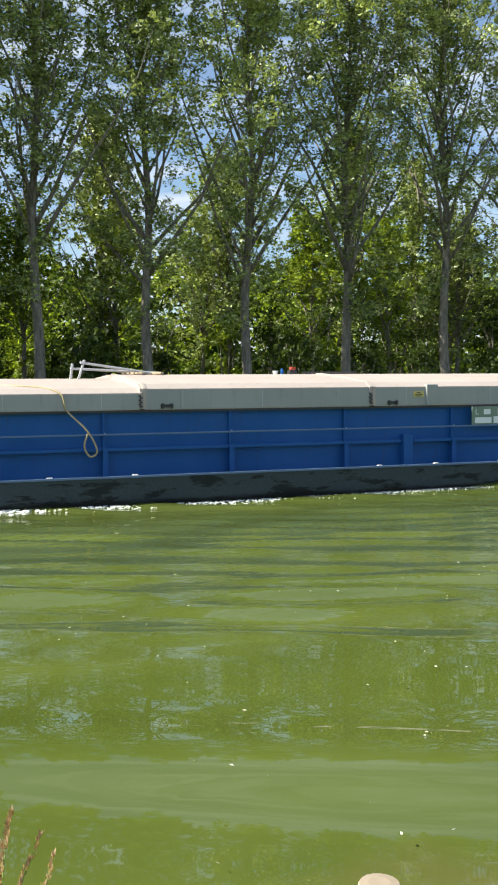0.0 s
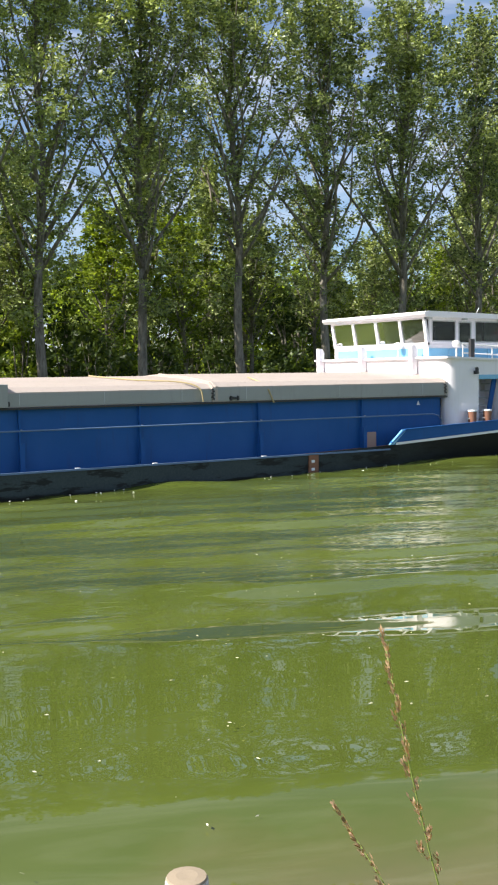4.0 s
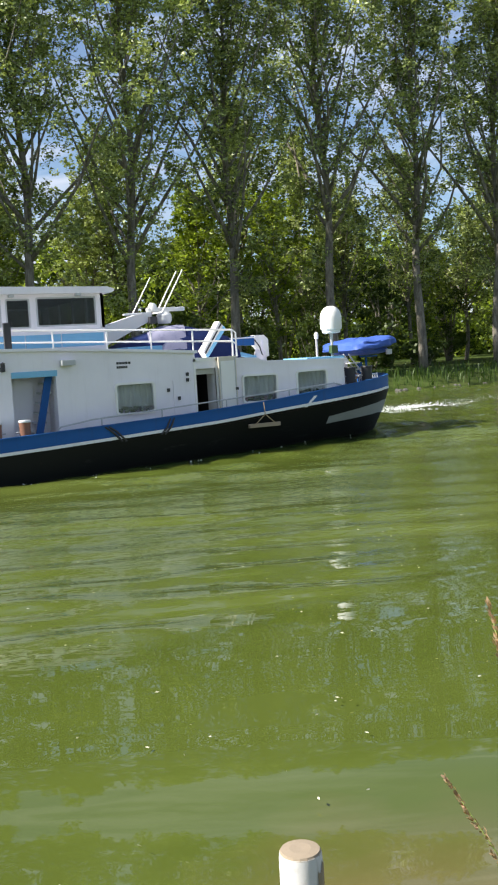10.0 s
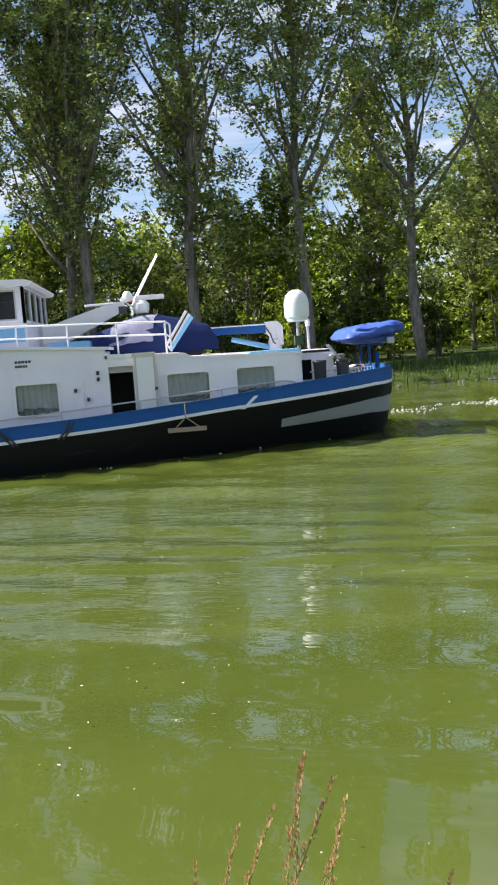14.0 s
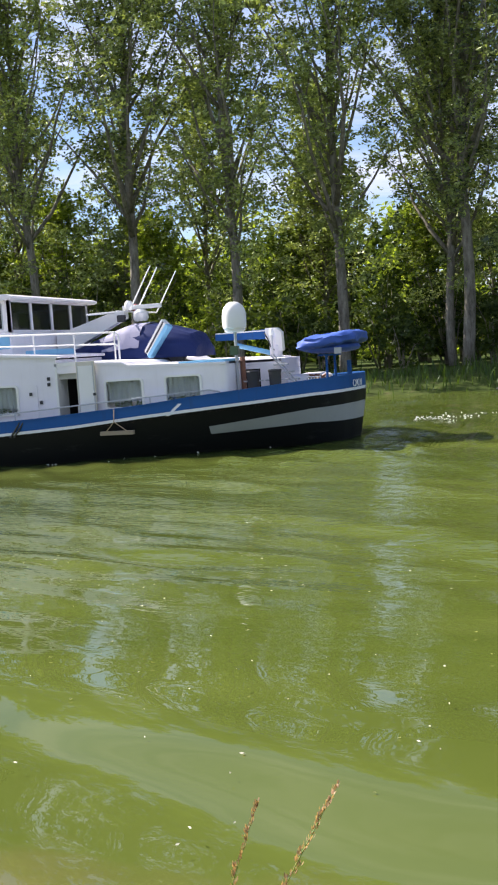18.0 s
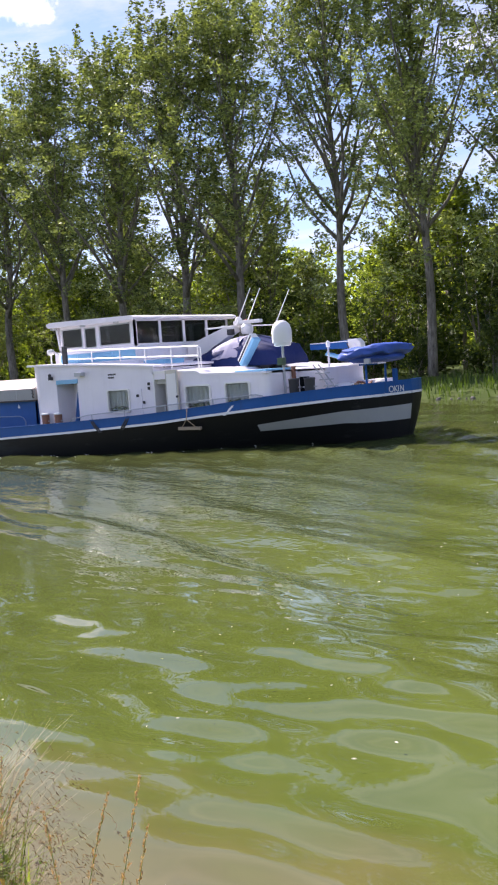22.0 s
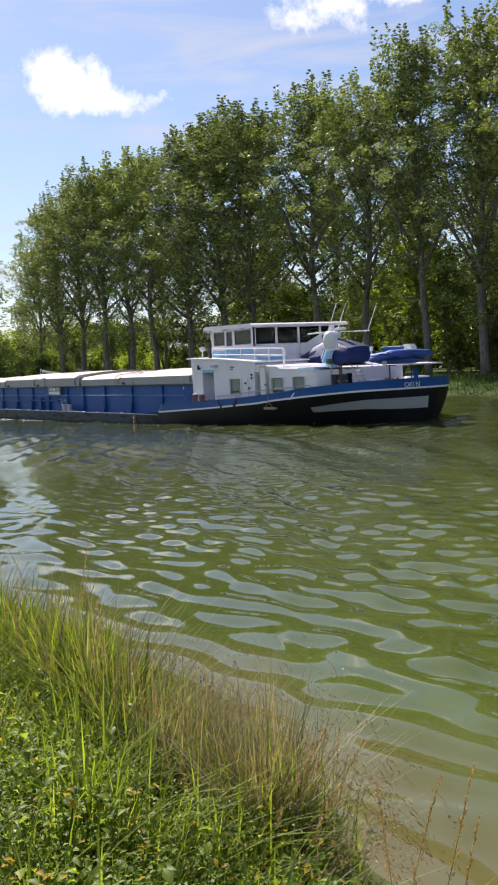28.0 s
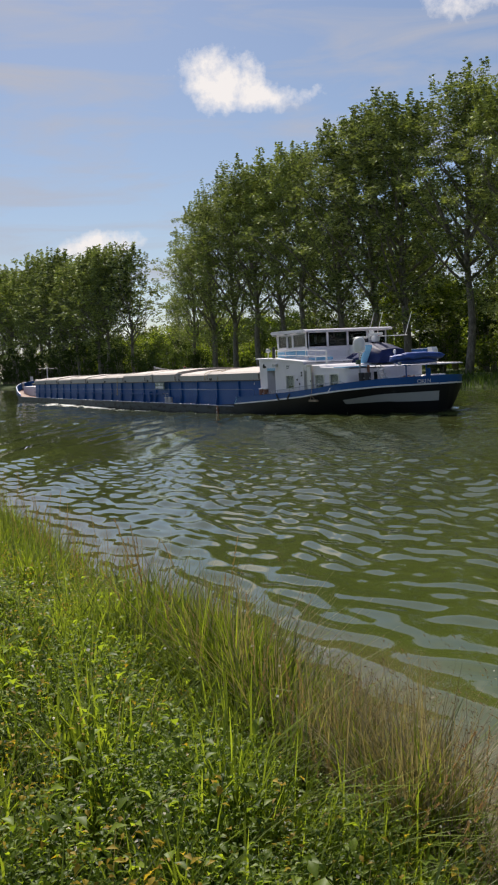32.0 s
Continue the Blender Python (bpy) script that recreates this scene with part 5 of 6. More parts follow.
def build_topsides(ship):
    """Mast, radar, crane, satellite dome and what stands on the aft roof."""
    yb = 3.9
    m = part("mast_beam", Shape().prism([(0.38, 3.05), (0.38, 3.42), (2.1, 3.92), (2.35, 3.92), (2.35, 3.72), (0.95, 3.05)], yb - 0.14, yb + 0.14), M["plastic_white"], ship, "white folded mast beam")
    part("radar_bar", Shape().box(2.28, 3.32, yb - 0.08, yb + 0.08, 3.93, 4.04, 0.03), M["plastic_white"], m, "white radar scanner bar")
    part("radar_base", Shape().lathe(2.75, yb, [(0.16, 3.62), (0.2, 3.7), (0.2, 3.84), (0.12, 3.93)], 14), M["plastic_white"], m, "", True)
    part("small_dome", Shape().lathe(2.44, yb, [(0.1, 3.92), (0.12, 4.0), (0.11, 4.1), (0.06, 4.16), (0.0, 4.17)], 12), M["plastic_white"], m, "", True)
    part("yard", Shape().tube([(1.45, yb - 0.5, 3.86), (2.3, yb, 3.9)], 0.028, 6).tube([(2.4, yb - 0.8, 3.88), (2.45, yb + 1.95, 3.9)], 0.022, 6), M["plastic_white"], m)
    part("mast_lamp", Shape().box(2.22, 2.42, yb - 0.35, yb - 0.2, 3.62, 3.8, 0.02), M["dark"], m)
    part("flag_lamp", Shape().lathe(2.5, yb + 0.3, [(0.05, 3.9), (0.07, 3.95), (0.07, 4.05), (0.0, 4.1)], 8), M["red"], m, "small red lamp")
    for dx, yy in ((0.0, yb - 0.3), (0.02, yb + 0.15), (-0.07, yb + 1.8)):
        part("antenna", Shape().tube([(2.58 + dx, yy, 3.9), (3.22 + dx, yy, 4.98)], 0.022, 5, 0.014), M["plastic_white"], m, "thin white whip antenna")
    # crane
    c = part("crane", Shape().lathe(6.05, 4.9, [(0.17, 2.45), (0.17, 2.75), (0.14, 2.8), (0.14, 3.08)], 12), M["white"], ship, "blue and white deck crane")
    part("crane_arm", Shape().prism([(4.45, 2.98), (5.95, 2.94), (6.2, 3.0), (6.2, 3.12), (5.8, 3.2), (4.45, 3.14)], 4.79, 5.01), M["blue"], c)
    part("arm_top", Shape().box(4.45, 5.85, 4.78, 5.02, 3.145, 3.175, 0.008), M["plastic_white"], c)
    part("arm_end", Shape().prism([(5.82, 2.95), (6.18, 2.6), (6.26, 2.62), (6.25, 3.1), (6.12, 3.22), (5.82, 3.22)], 4.77, 5.03), M["plastic_white"], c)
    part("piston", Shape().tube([(4.95, 4.9, 2.84), (5.9, 4.9, 2.58)], 0.065, 8), M["blue_light"], c)
    part("hydraulic_hose", Shape().tube([(5.8, 4.75, 3.1), (5.92, 4.68, 2.9), (5.98, 4.68, 2.7), (6.1, 4.8, 2.6)], 0.018, 5), M["dark"], c)
    # satellite dome on its pole
    d = part("dome_pole", Shape().tube([(6.1, 1.1, 1.66), (6.1, 1.1, 3.12)], 0.035, 8), M["steel"], ship)
    prof = [(0.0, 3.10), (0.18, 3.10), (0.225, 3.12), (0.232, 3.18), (0.262, 3.20), (0.27, 3.28), (0.272, 3.48), (0.258, 3.58), (0.22, 3.67), (0.15, 3.745), (0.07, 3.78), (0.0, 3.785)]
    part("satellite_dome", Shape().lathe(6.1, 1.1, prof, 24), M["plastic_white"], d, "white satellite dome", True)
    part("green_lamp", Shape().box(6.0, 6.18, 0.95, 1.11, 2.6, 2.8, 0.015), M["green"], d, "small green lamp box")
    part("exhaust_pipe", Shape().tube([(6.12, 1.5, 1.66), (6.12, 1.5, 2.55)], 0.06, 8), M["rust"], ship)
    part("vent_pole", Shape().tube([(6.55, 2.6, 2.4), (6.55, 2.6, 3.0)], 0.03, 6), M["steel"], ship)
    part("vent_cap", Shape().lathe(6.55, 2.6, [(0.05, 3.0), (0.06, 3.08), (0.05, 3.16), (0.0, 3.18)], 8), M["plastic_white"], ship)
    part("stern_rail", Shape().box(8.22, 8.31, 3.1, 3.25, 1.66, 2.3, 0.02), M["blue"], ship)
    part("roof_locker", Shape().box(0.75, 1.6, 1.3, 2.2, 2.85, 3.02, 0.03), M["blue_light"], ship, "light blue locker on the roof")


def blob(shape, cx, cy, cz, lx, ly, lz, rng, n=20, m=12, square=2.6, sag=0.06, bottom=-1.0):
    """A soft covered form: a rounded box with folds."""
    rows = []
    for i in range(m + 1):
        v = -math.pi / 2 + math.pi * i / m
        row = []
        for k in range(n + 1):
            u = 2 * math.pi * k / n
            def sp(c):
                return math.copysign(abs(c) ** (2 / square), c)
            x, y, z = sp(math.cos(v)) * sp(math.cos(u)), sp(math.cos(v)) * sp(math.sin(u)), sp(math.sin(v))
            z = max(z, bottom)
            f = 1 + sag * noise.noise(Vector((x * 2.3 + cx, y * 2.3 + rng, z * 2.3))) + sag * 0.5 * math.sin(u * 7 + v * 3)
            row.append((cx + lx * x * f, cy + ly * y * f, cz + lz * z * f))
        rows.append(row)
    shape.grid(rows)
    return shape


def build_cargo_on_deck():
    car = thing("covered_car", "small car wrapped in a navy blue tarpaulin", "car")
    prof = [(1.0, 2.75), (1.05, 3.0), (1.6, 3.2), (2.1, 3.36), (2.6, 3.52), (3.2, 3.54), (3.7, 3.42), (4.3, 3.24), (4.48, 2.95), (4.45, 2.62)]
    rows = []
    ycs = [3.0, 3.08, 3.3, 3.7, 4.1, 4.4, 4.55, 4.6]
    for j, y in enumerate(ycs):
        k = (0.0, 0.62, 0.93, 1.0, 1.0, 0.93, 0.62, 0.0)[j]
        row = []
        for i, (x, z) in enumerate(prof):
            zz = 2.62 + (z - 2.62) * max(k, 0.02) + 0.03 * noise.noise(Vector((x * 3, y * 5, 2)))
            row.append((x + 0.04 * noise.noise(Vector((x * 4, y * 4, 0))), y + 0.05 * noise.noise(Vector((x * 2.5, z * 4, 7))), zz))
        rows.append(row)
    s = Shape()
    fine = []
    for a, b in zip(rows[:-1], rows[1:]):
        for q in range(3):
            fine.append([tuple(Vector(p).lerp(Vector(r), q / 3)) for p, r in zip(a, b)])
    fine.append(rows[-1])
    s.grid(fine)
    part("cover", s, M["cloth_navy"], car, "", True)
    ks = (0.0, 0.62, 0.93, 1.0, 1.0, 0.93, 0.62, 0.0)
    def over(x, y):
        return (x, y - 0.02, 2.645 + (lerp_table(prof[1:-1], x) - 2.62) * float(np.interp(y, ycs, ks)) + 0.012 * math.sin(x * 19 + y * 31))
    part("pale_patch", Shape().grid([[over(1.95 + 0.085 * i + 0.3 * (j / 9), 3.04 + 0.11 * j) for i in range(13)] for j in range(10)]), M["drape"], car, "pale crumpled sheet over the windscreen", True)
    for x in (1.45, 3.9):
        part("wheel", Shape().lathe(0, 0, [(0.0, -0.09), (0.24, -0.09), (0.27, -0.05), (0.27, 0.05), (0.24, 0.09), (0.0, 0.09)], 14), M["dark"], car)
        w = car.children[-1]
        w.location, w.rotation_euler = (x, 3.25, 2.74), (math.pi / 2, 0, 0)
    g = thing("gangplank", "light blue and white gangplank leaning against the roof rail", "gangplank")
    part("board", Shape().prism([(3.26, 2.84), (3.76, 3.58), (3.92, 3.40), (3.36, 2.66)], 2.7, 3.0), M["plastic_white"], g)
    part("blue_face", Shape().prism([(3.33, 2.72), (3.87, 3.46), (3.935, 3.39), (3.375, 2.645)], 2.685, 3.015), M["blue_light"], g)
    part("strap", Shape().prism([(3.30, 2.80), (3.80, 3.53), (3.82, 3.50), (3.33, 2.77)], 2.68, 3.02), M["dark"], g)
    b = thing("covered_dinghy", "small boat under a bright blue tarpaulin on stands", "dinghy")
    s = blob(Shape(), 7.97, 2.75, 2.78, 0.74, 1.08, 0.17, 3.0, 64, 18, 3.4, 0.10, -0.8)
    for i, (x, yy, z) in enumerate(s.v):             # the after end is lifted, the cloth hangs in folds
        s.v[i] = (x, yy, z + 0.10 * (x - 7.97) + 0.022 * math.sin(9 * x + 2 * yy) * math.sin(5 * yy))
    part("cover", s, M["cloth_blue"], b, "creased blue tarpaulin", True)
    part("hull", blob(Shape(), 7.97, 2.75, 2.62, 0.62, 0.95, 0.13, 5.0, 20, 8, 2.6, 0.02), M["cloth_blue"], b, "", True)
    part("outboard_plate", Shape().box(8.2, 8.36, 1.72, 1.8, 2.48, 2.62, 0.01), M["steel"], b)
    for x in (7.9,):
        for yy in (2.3, 3.3):
            part("stand", Shape().tube([(x, yy, 1.64), (x, yy, 2.45)], 0.03, 8), M["blue"], b)
    part("cradle", Shape().box(7.7, 8.25, 2.28, 2.32, 2.44, 2.48), M["blue"], b)
    r = thing("rope_heap", "heap of brown mooring rope on the aft deck", "rope")
    rg = random.Random(9)
    for k in range(7):
        rad, zz = rg.uniform(0.16, 0.3), 1.70 + 0.045 * k
        cx, cy = 7.5 + rg.uniform(-0.1, 0.12), 2.6 + rg.uniform(-0.1, 0.1)
        part("coil", Shape().tube([(cx + rad * math.cos(a), cy + rad * math.sin(a), zz + 0.04 * math.sin(3 * a + k)) for a in np.linspace(0, 6.28, 22)], 0.028, 6), M["rope"] if k % 3 else M["rust"], r)
    bs = thing("crate", "white wire-mesh basket on the aft deck", "basket")
    for i in range(9):
        part("bar", Shape().box(7.28 + 0.07 * i, 7.295 + 0.07 * i, 1.72, 1.735, 1.67, 2.0), M["plastic_white"], bs)
    for z in (1.68, 1.78, 1.88, 1.99):
        part("bar", Shape().box(7.28, 7.86, 1.718, 1.737, z, z + 0.015), M["plastic_white"], bs)
    # loose gear on the hatches
    h = thing("yellow_hose", "long yellow hose laid over the hatch covers", "hose")
    for x0 in (-31.2, -12.0):
        pts = [(x0 - 1.2, 3.0, 2.70), (x0 - 0.6, 1.6, 2.59), (x0 + 0.2, 0.8, 2.53), (x0 + 0.55, 0.47, 2.38), (x0 + 0.65, 0.44, 2.05)]
        if x0 < -20:
            pts += [(x0 + 1.05, 0.30, 1.62), (x0 + 1.25, 0.28, 1.2), (x0 + 1.1, 0.28, 1.08), (x0 + 0.98, 0.28, 1.3), (x0 + 1.05, 0.28, 1.56)]
        part("hose", Shape().tube(smooth_path(pts), 0.02, 6), M["yellow"], h)
    part("hose", Shape().tube([(-9.6, 1.2, 2.62), (-9.55, 0.7, 2.5), (-9.45, 0.47, 2.3), (-9.3, 0.45, 1.98)], 0.02, 6), M["yellow"], h)
    l = thing("loose_gear", "aluminium ladder and hose lying on the hatch covers", "ladder")
    part("ladder_rail", Shape().tube([(-29.9, 3.4, 2.96), (-27.6, 3.7, 2.85)], 0.03, 6).tube([(-29.7, 3.2, 3.1), (-27.9, 3.5, 2.85)], 0.03, 6), M["steel"], l)
    part("upright", Shape().tube([(-29.75, 3.2, 2.7), (-29.6, 3.2, 3.16)], 0.03, 6).tube([(-29.9, 3.4, 2.7), (-29.85, 3.4, 3.08)], 0.03, 6), M["steel"], l)
    part("hose_coil", Shape().tube([(-28.6 + 0.08 * i, 3.5 + 0.25 * math.sin(i), 2.84) for i in range(14)], 0.035, 6), M["rope"], l)
    w = thing("work_gear", "small red, white and blue work machine on the hatch covers", "machine")
    part("engine", Shape().box(-24.12, -23.92, 3.6, 3.8, 2.78, 2.92, 0.03), M["dark"], w)
    part("tank", Shape().box(-24.08, -23.95, 3.6, 3.75, 2.92, 3.0, 0.03), M["red"], w)
    part("bottle", Shape().lathe(-24.3, 3.7, [(0.04, 2.78), (0.045, 2.9), (0.03, 2.95), (0.0, 2.96)], 8), M["blue"], w)
    part("bucket", Shape().lathe(-24.45, 3.8, [(0.06, 2.78), (0.075, 2.9), (0.0, 2.9)], 10), M["plastic_white"], w)
    part("pipe", Shape().tube([(-23.7, 3.7, 2.84), (-22.2, 3.7, 2.84)], 0.035, 6), M["dark"], w)
    carried.extend((car, g, b, r, bs, h, l, w))


def smooth_path(pts, n=6):
    """A soft curve through given points."""
    p = [Vector(q) for q in pts]
    p = [p[0] * 2 - p[1]] + p + [p[-1] * 2 - p[-2]]
    out = []
    for a, b, c, d in zip(p, p[1:], p[2:], p[3:]):
        for i in range(n):
            t = i / n
            out.append(0.5 * (2 * b + (c - a) * t + (2 * a - 5 * b + 4 * c - d) * t ** 2 + (3 * b - a - 3 * c + d) * t ** 3))
    return out + [p[-2]]


def fleck_strip(name, label, fn, n, seed, size):
    """White flecks, foam and painted glitter, strewn by fn(rng) -> (x, y): flat uneven patches."""
    rng = random.Random(seed)
    s = Shape()
    for _ in range(n):
        x, y, k = fn(rng)
        r = size * k * rng.uniform(0.4, 1.4)
        m, wz = 7, WATER_Z + lerp_table(LEVEL, x)
        a0 = rng.uniform(0, 6.28)
        pts = [(x + r * rng.uniform(0.5, 1.25) * 1.9 * math.cos(a0 + 6.28 * i / m), y + r * rng.uniform(0.5, 1.2) * 0.75 * math.sin(a0 + 6.28 * i / m), wz + rng.uniform(-0.01, 0.015)) for i in range(m)]
        s.add(pts + [(x, y, wz + 0.02)], [(i, (i + 1) % m, m) for i in range(m)])
    ob = new(name, s.mesh(name, M["foam"], True))
    tagged(ob, label, "foam", kind="stuff")
    carried.append(ob)


def build_foam_and_glitter():
    # bow foam; further aft the white flecks also stand in for sun glitter
    def along(r):
        x = -80 + 60 * r.random() ** 1.1
        k = np.interp(x, [-81, -76, -60, -42, -31, -20], [1.9, 1.7, 1.5, 1.2, 0.3, 0.05])
        return x, MID - half(x, WATER_Z) - abs(r.gauss(0.15, 0.4)) * (0.4 + k), k
    def stern(r):
        x = 9.2 + 14 * r.random() ** 1.2
        if r.random() < 0.45:
            x = r.gauss(15.5, 0.9)
        return x, 7.4 + 0.42 * (x - 8.6) + r.gauss(0, 0.4 + 0.05 * (x - 8)), float(np.interp(x, [8.6, 11, 15.5, 18, 26], [0.7, 0.9, 1.5, 0.8, 0.3]))
    # sparse flecks: a little foam, the rest painted sun glitter on the chop
    def after(r):
        x = -30 + 37 * r.random()
        return x, MID - half(x, WATER_Z) - abs(r.gauss(0.15, 0.3)), 0.28
    fleck_strip("hull_foam", "white foam and painted sun glitter along the waterline of the hull", along, 5200, 1, 0.08)
    fleck_strip("stern_foam", "white churned foam behind the stern", stern, 900, 2, 0.017)
    fleck_strip("aft_foam", "thin line of foam flecks and painted sun glitter along the stern", after, 130, 3, 0.05)


M["drape"] = paint("pale_sheet", (0.24, 0.24, 0.34), (0.04, 0.05, 0.14), 0.7, 1.2, 0.3)
M["frame"] = paint("window_frame", (0.8, 0.79, 0.74), (0.45, 0.42, 0.38), 0.4, 0.2)
M["cream"] = paint("cream_paint", (0.62, 0.58, 0.48), (0.4, 0.35, 0.28), 0.45, 0.3)
M["green"] = paint("green_lamp", (0.05, 0.085, 0.03), (0.04, 0.05, 0.03), 0.4, 0.3)
M["yellow_plate"] = paint("yellow_plate", (0.55, 0.46, 0.14), (0.2, 0.16, 0.08), 0.5, 0.4)
M["rust_pale"] = paint("pale_rust", (0.34, 0.24, 0.2), (0.14, 0.08, 0.05), 0.7, 0.7)

def slim_quarter(ship):
    """The far quarter of the stern is drawn in more finely."""
    for ob in ship.children:
        if ob.name.split(".")[0] in ("hull", "stern_bulwark", "white_line", "deck", "aft_deck"):
            for v in ob.data.vertices:
                if v.co.y > MID and v.co.x > 3.5:
                    v.co.y = MID + (v.co.y - MID) * lerp_table([(3.5, 1.0), (6.0, 0.86), (8.57, 0.68)], v.co.x)


ship = thing("cargo_barge", "long blue inland cargo barge with white aft cabin and wheelhouse", "barge")
carried.append(ship)
build_hull(ship)
build_hold(ship)
build_house(ship)
build_topsides(ship)
slim_quarter(ship)
build_cargo_on_deck()
build_foam_and_glitter()


# ---------------- near bank ----------------


def blades_mesh(name, spots, material, rng, width=0.008, bend=0.5, toward=None):
    """Grass: each blade a bent strip of three pieces. spots: x, y, z, height."""
    p = np.asarray(spots)
    n = len(p)
    az = rng.uniform(0, 2 * math.pi, n) if toward is None else rng.normal(toward, 0.55, n)
    lean = rng.uniform(0.05, bend, n)
    h = p[:, 3]
    dx, dy = np.cos(az), np.sin(az)
    wx, wy = -dy, dx
    rows = []
    for k, (t, wf) in enumerate(((0, 1.0), (0.4, 0.9), (0.75, 0.6), (1.0, 0.08))):
        off = lean * h * t ** 2
        x, y, z = p[:, 0] + dx * off, p[:, 1] + dy * off, p[:, 2] + h * t * (1 - 0.25 * lean * t)
        w = width * wf * (0.7 + 0.6 * h)
        rows.append(np.stack([np.stack([x - wx * w, y - wy * w, z], -1), np.stack([x + wx * w, y + wy * w, z], -1)], 1))
    v = np.stack(rows, 1).reshape(n * 8, 3)
    base = (np.arange(n) * 8)[:, None, None]
    f = (base + np.array([[0, 1, 3, 2], [2, 3, 5, 4], [4, 5, 7, 6]])[None]).reshape(-1, 4)
    return cloud_mesh(name, v, f, material)


EDGE_YAW = radians(53)          # the tall growth stops here; a trodden gap opens to the water


def bank_spots(rng, n, x0, x1, y0, y1, h0, h1, clump=0.9):
    out = []
    while len(out) < n:
        x, y = rng.uniform(x0, x1), rng.uniform(y0, y1)
        if x < -0.8 and math.atan2(-x, y) < EDGE_YAW:
            continue
        k = 0.5 + 0.5 * noise.noise(Vector((x * clump, y * clump, 3.0))) + 0.25 * noise.noise(Vector((x * 3, y * 3, 9.0)))
        fade = 1.0
        if x1 < 0:                            # the tall growth thins out unevenly towards the mown top of the bank
            w = 0.5 * noise.noise(Vector((x * 1.3, y * 1.3, 7.0)))
            fade = min(1.0, (w - 1.15 - x) / 0.8, (w + 1.3 + y) / 1.1)
        if rng.rand() < (k + 0.15) * fade:
            out.append((x, y, ground_z(x, y) - 0.02, rng.uniform(h0, h1) * (0.38 + 1.05 * max(0, k))))
    return out


def folded_leaves(name, spots, material, rng, per, small, large):
    """Leaves folded along the middle, round upright stems. spots: x, y, z, height."""
    p = np.repeat(np.asarray(spots), per, axis=0)
    n = len(p)
    up = rng.uniform(0.25, 1.05, n)
    az = rng.uniform(0, 2 * math.pi, n)
    ln = rng.uniform(small, large, n) * (1.25 - 0.5 * up)
    rise = rng.uniform(-0.7, 0.8, n)
    d = np.stack([np.cos(az), np.sin(az), rise], -1)
    d /= np.linalg.norm(d, axis=1)[:, None]
    side = np.stack([-np.sin(az), np.cos(az), rng.uniform(-0.35, 0.35, n)], -1)
    nor = np.cross(d, side)
    jit = np.repeat(rng.normal(0, 0.012, (len(spots), 2)), per, axis=0)
    b = np.stack([p[:, 0] + jit[:, 0] * up * 3, p[:, 1] + jit[:, 1] * up * 3, p[:, 2] + p[:, 3] * up], -1) + d * 0.008
    L, W = ln[:, None], (ln * rng.uniform(0.2, 0.34, n))[:, None]
    c = b + d * L * 0.5
    v = np.stack([b, c + side * W + nor * W * 0.5, c, c - side * W + nor * W * 0.5, b + d * L - nor * L * 0.22], 1).reshape(-1, 3)
    f = ((np.arange(n) * 5)[:, None, None] + np.array([[0, 2, 1], [1, 2, 4], [0, 3, 2], [2, 3, 4]])[None]).reshape(-1, 3)
    return cloud_mesh(name, v, f, material)


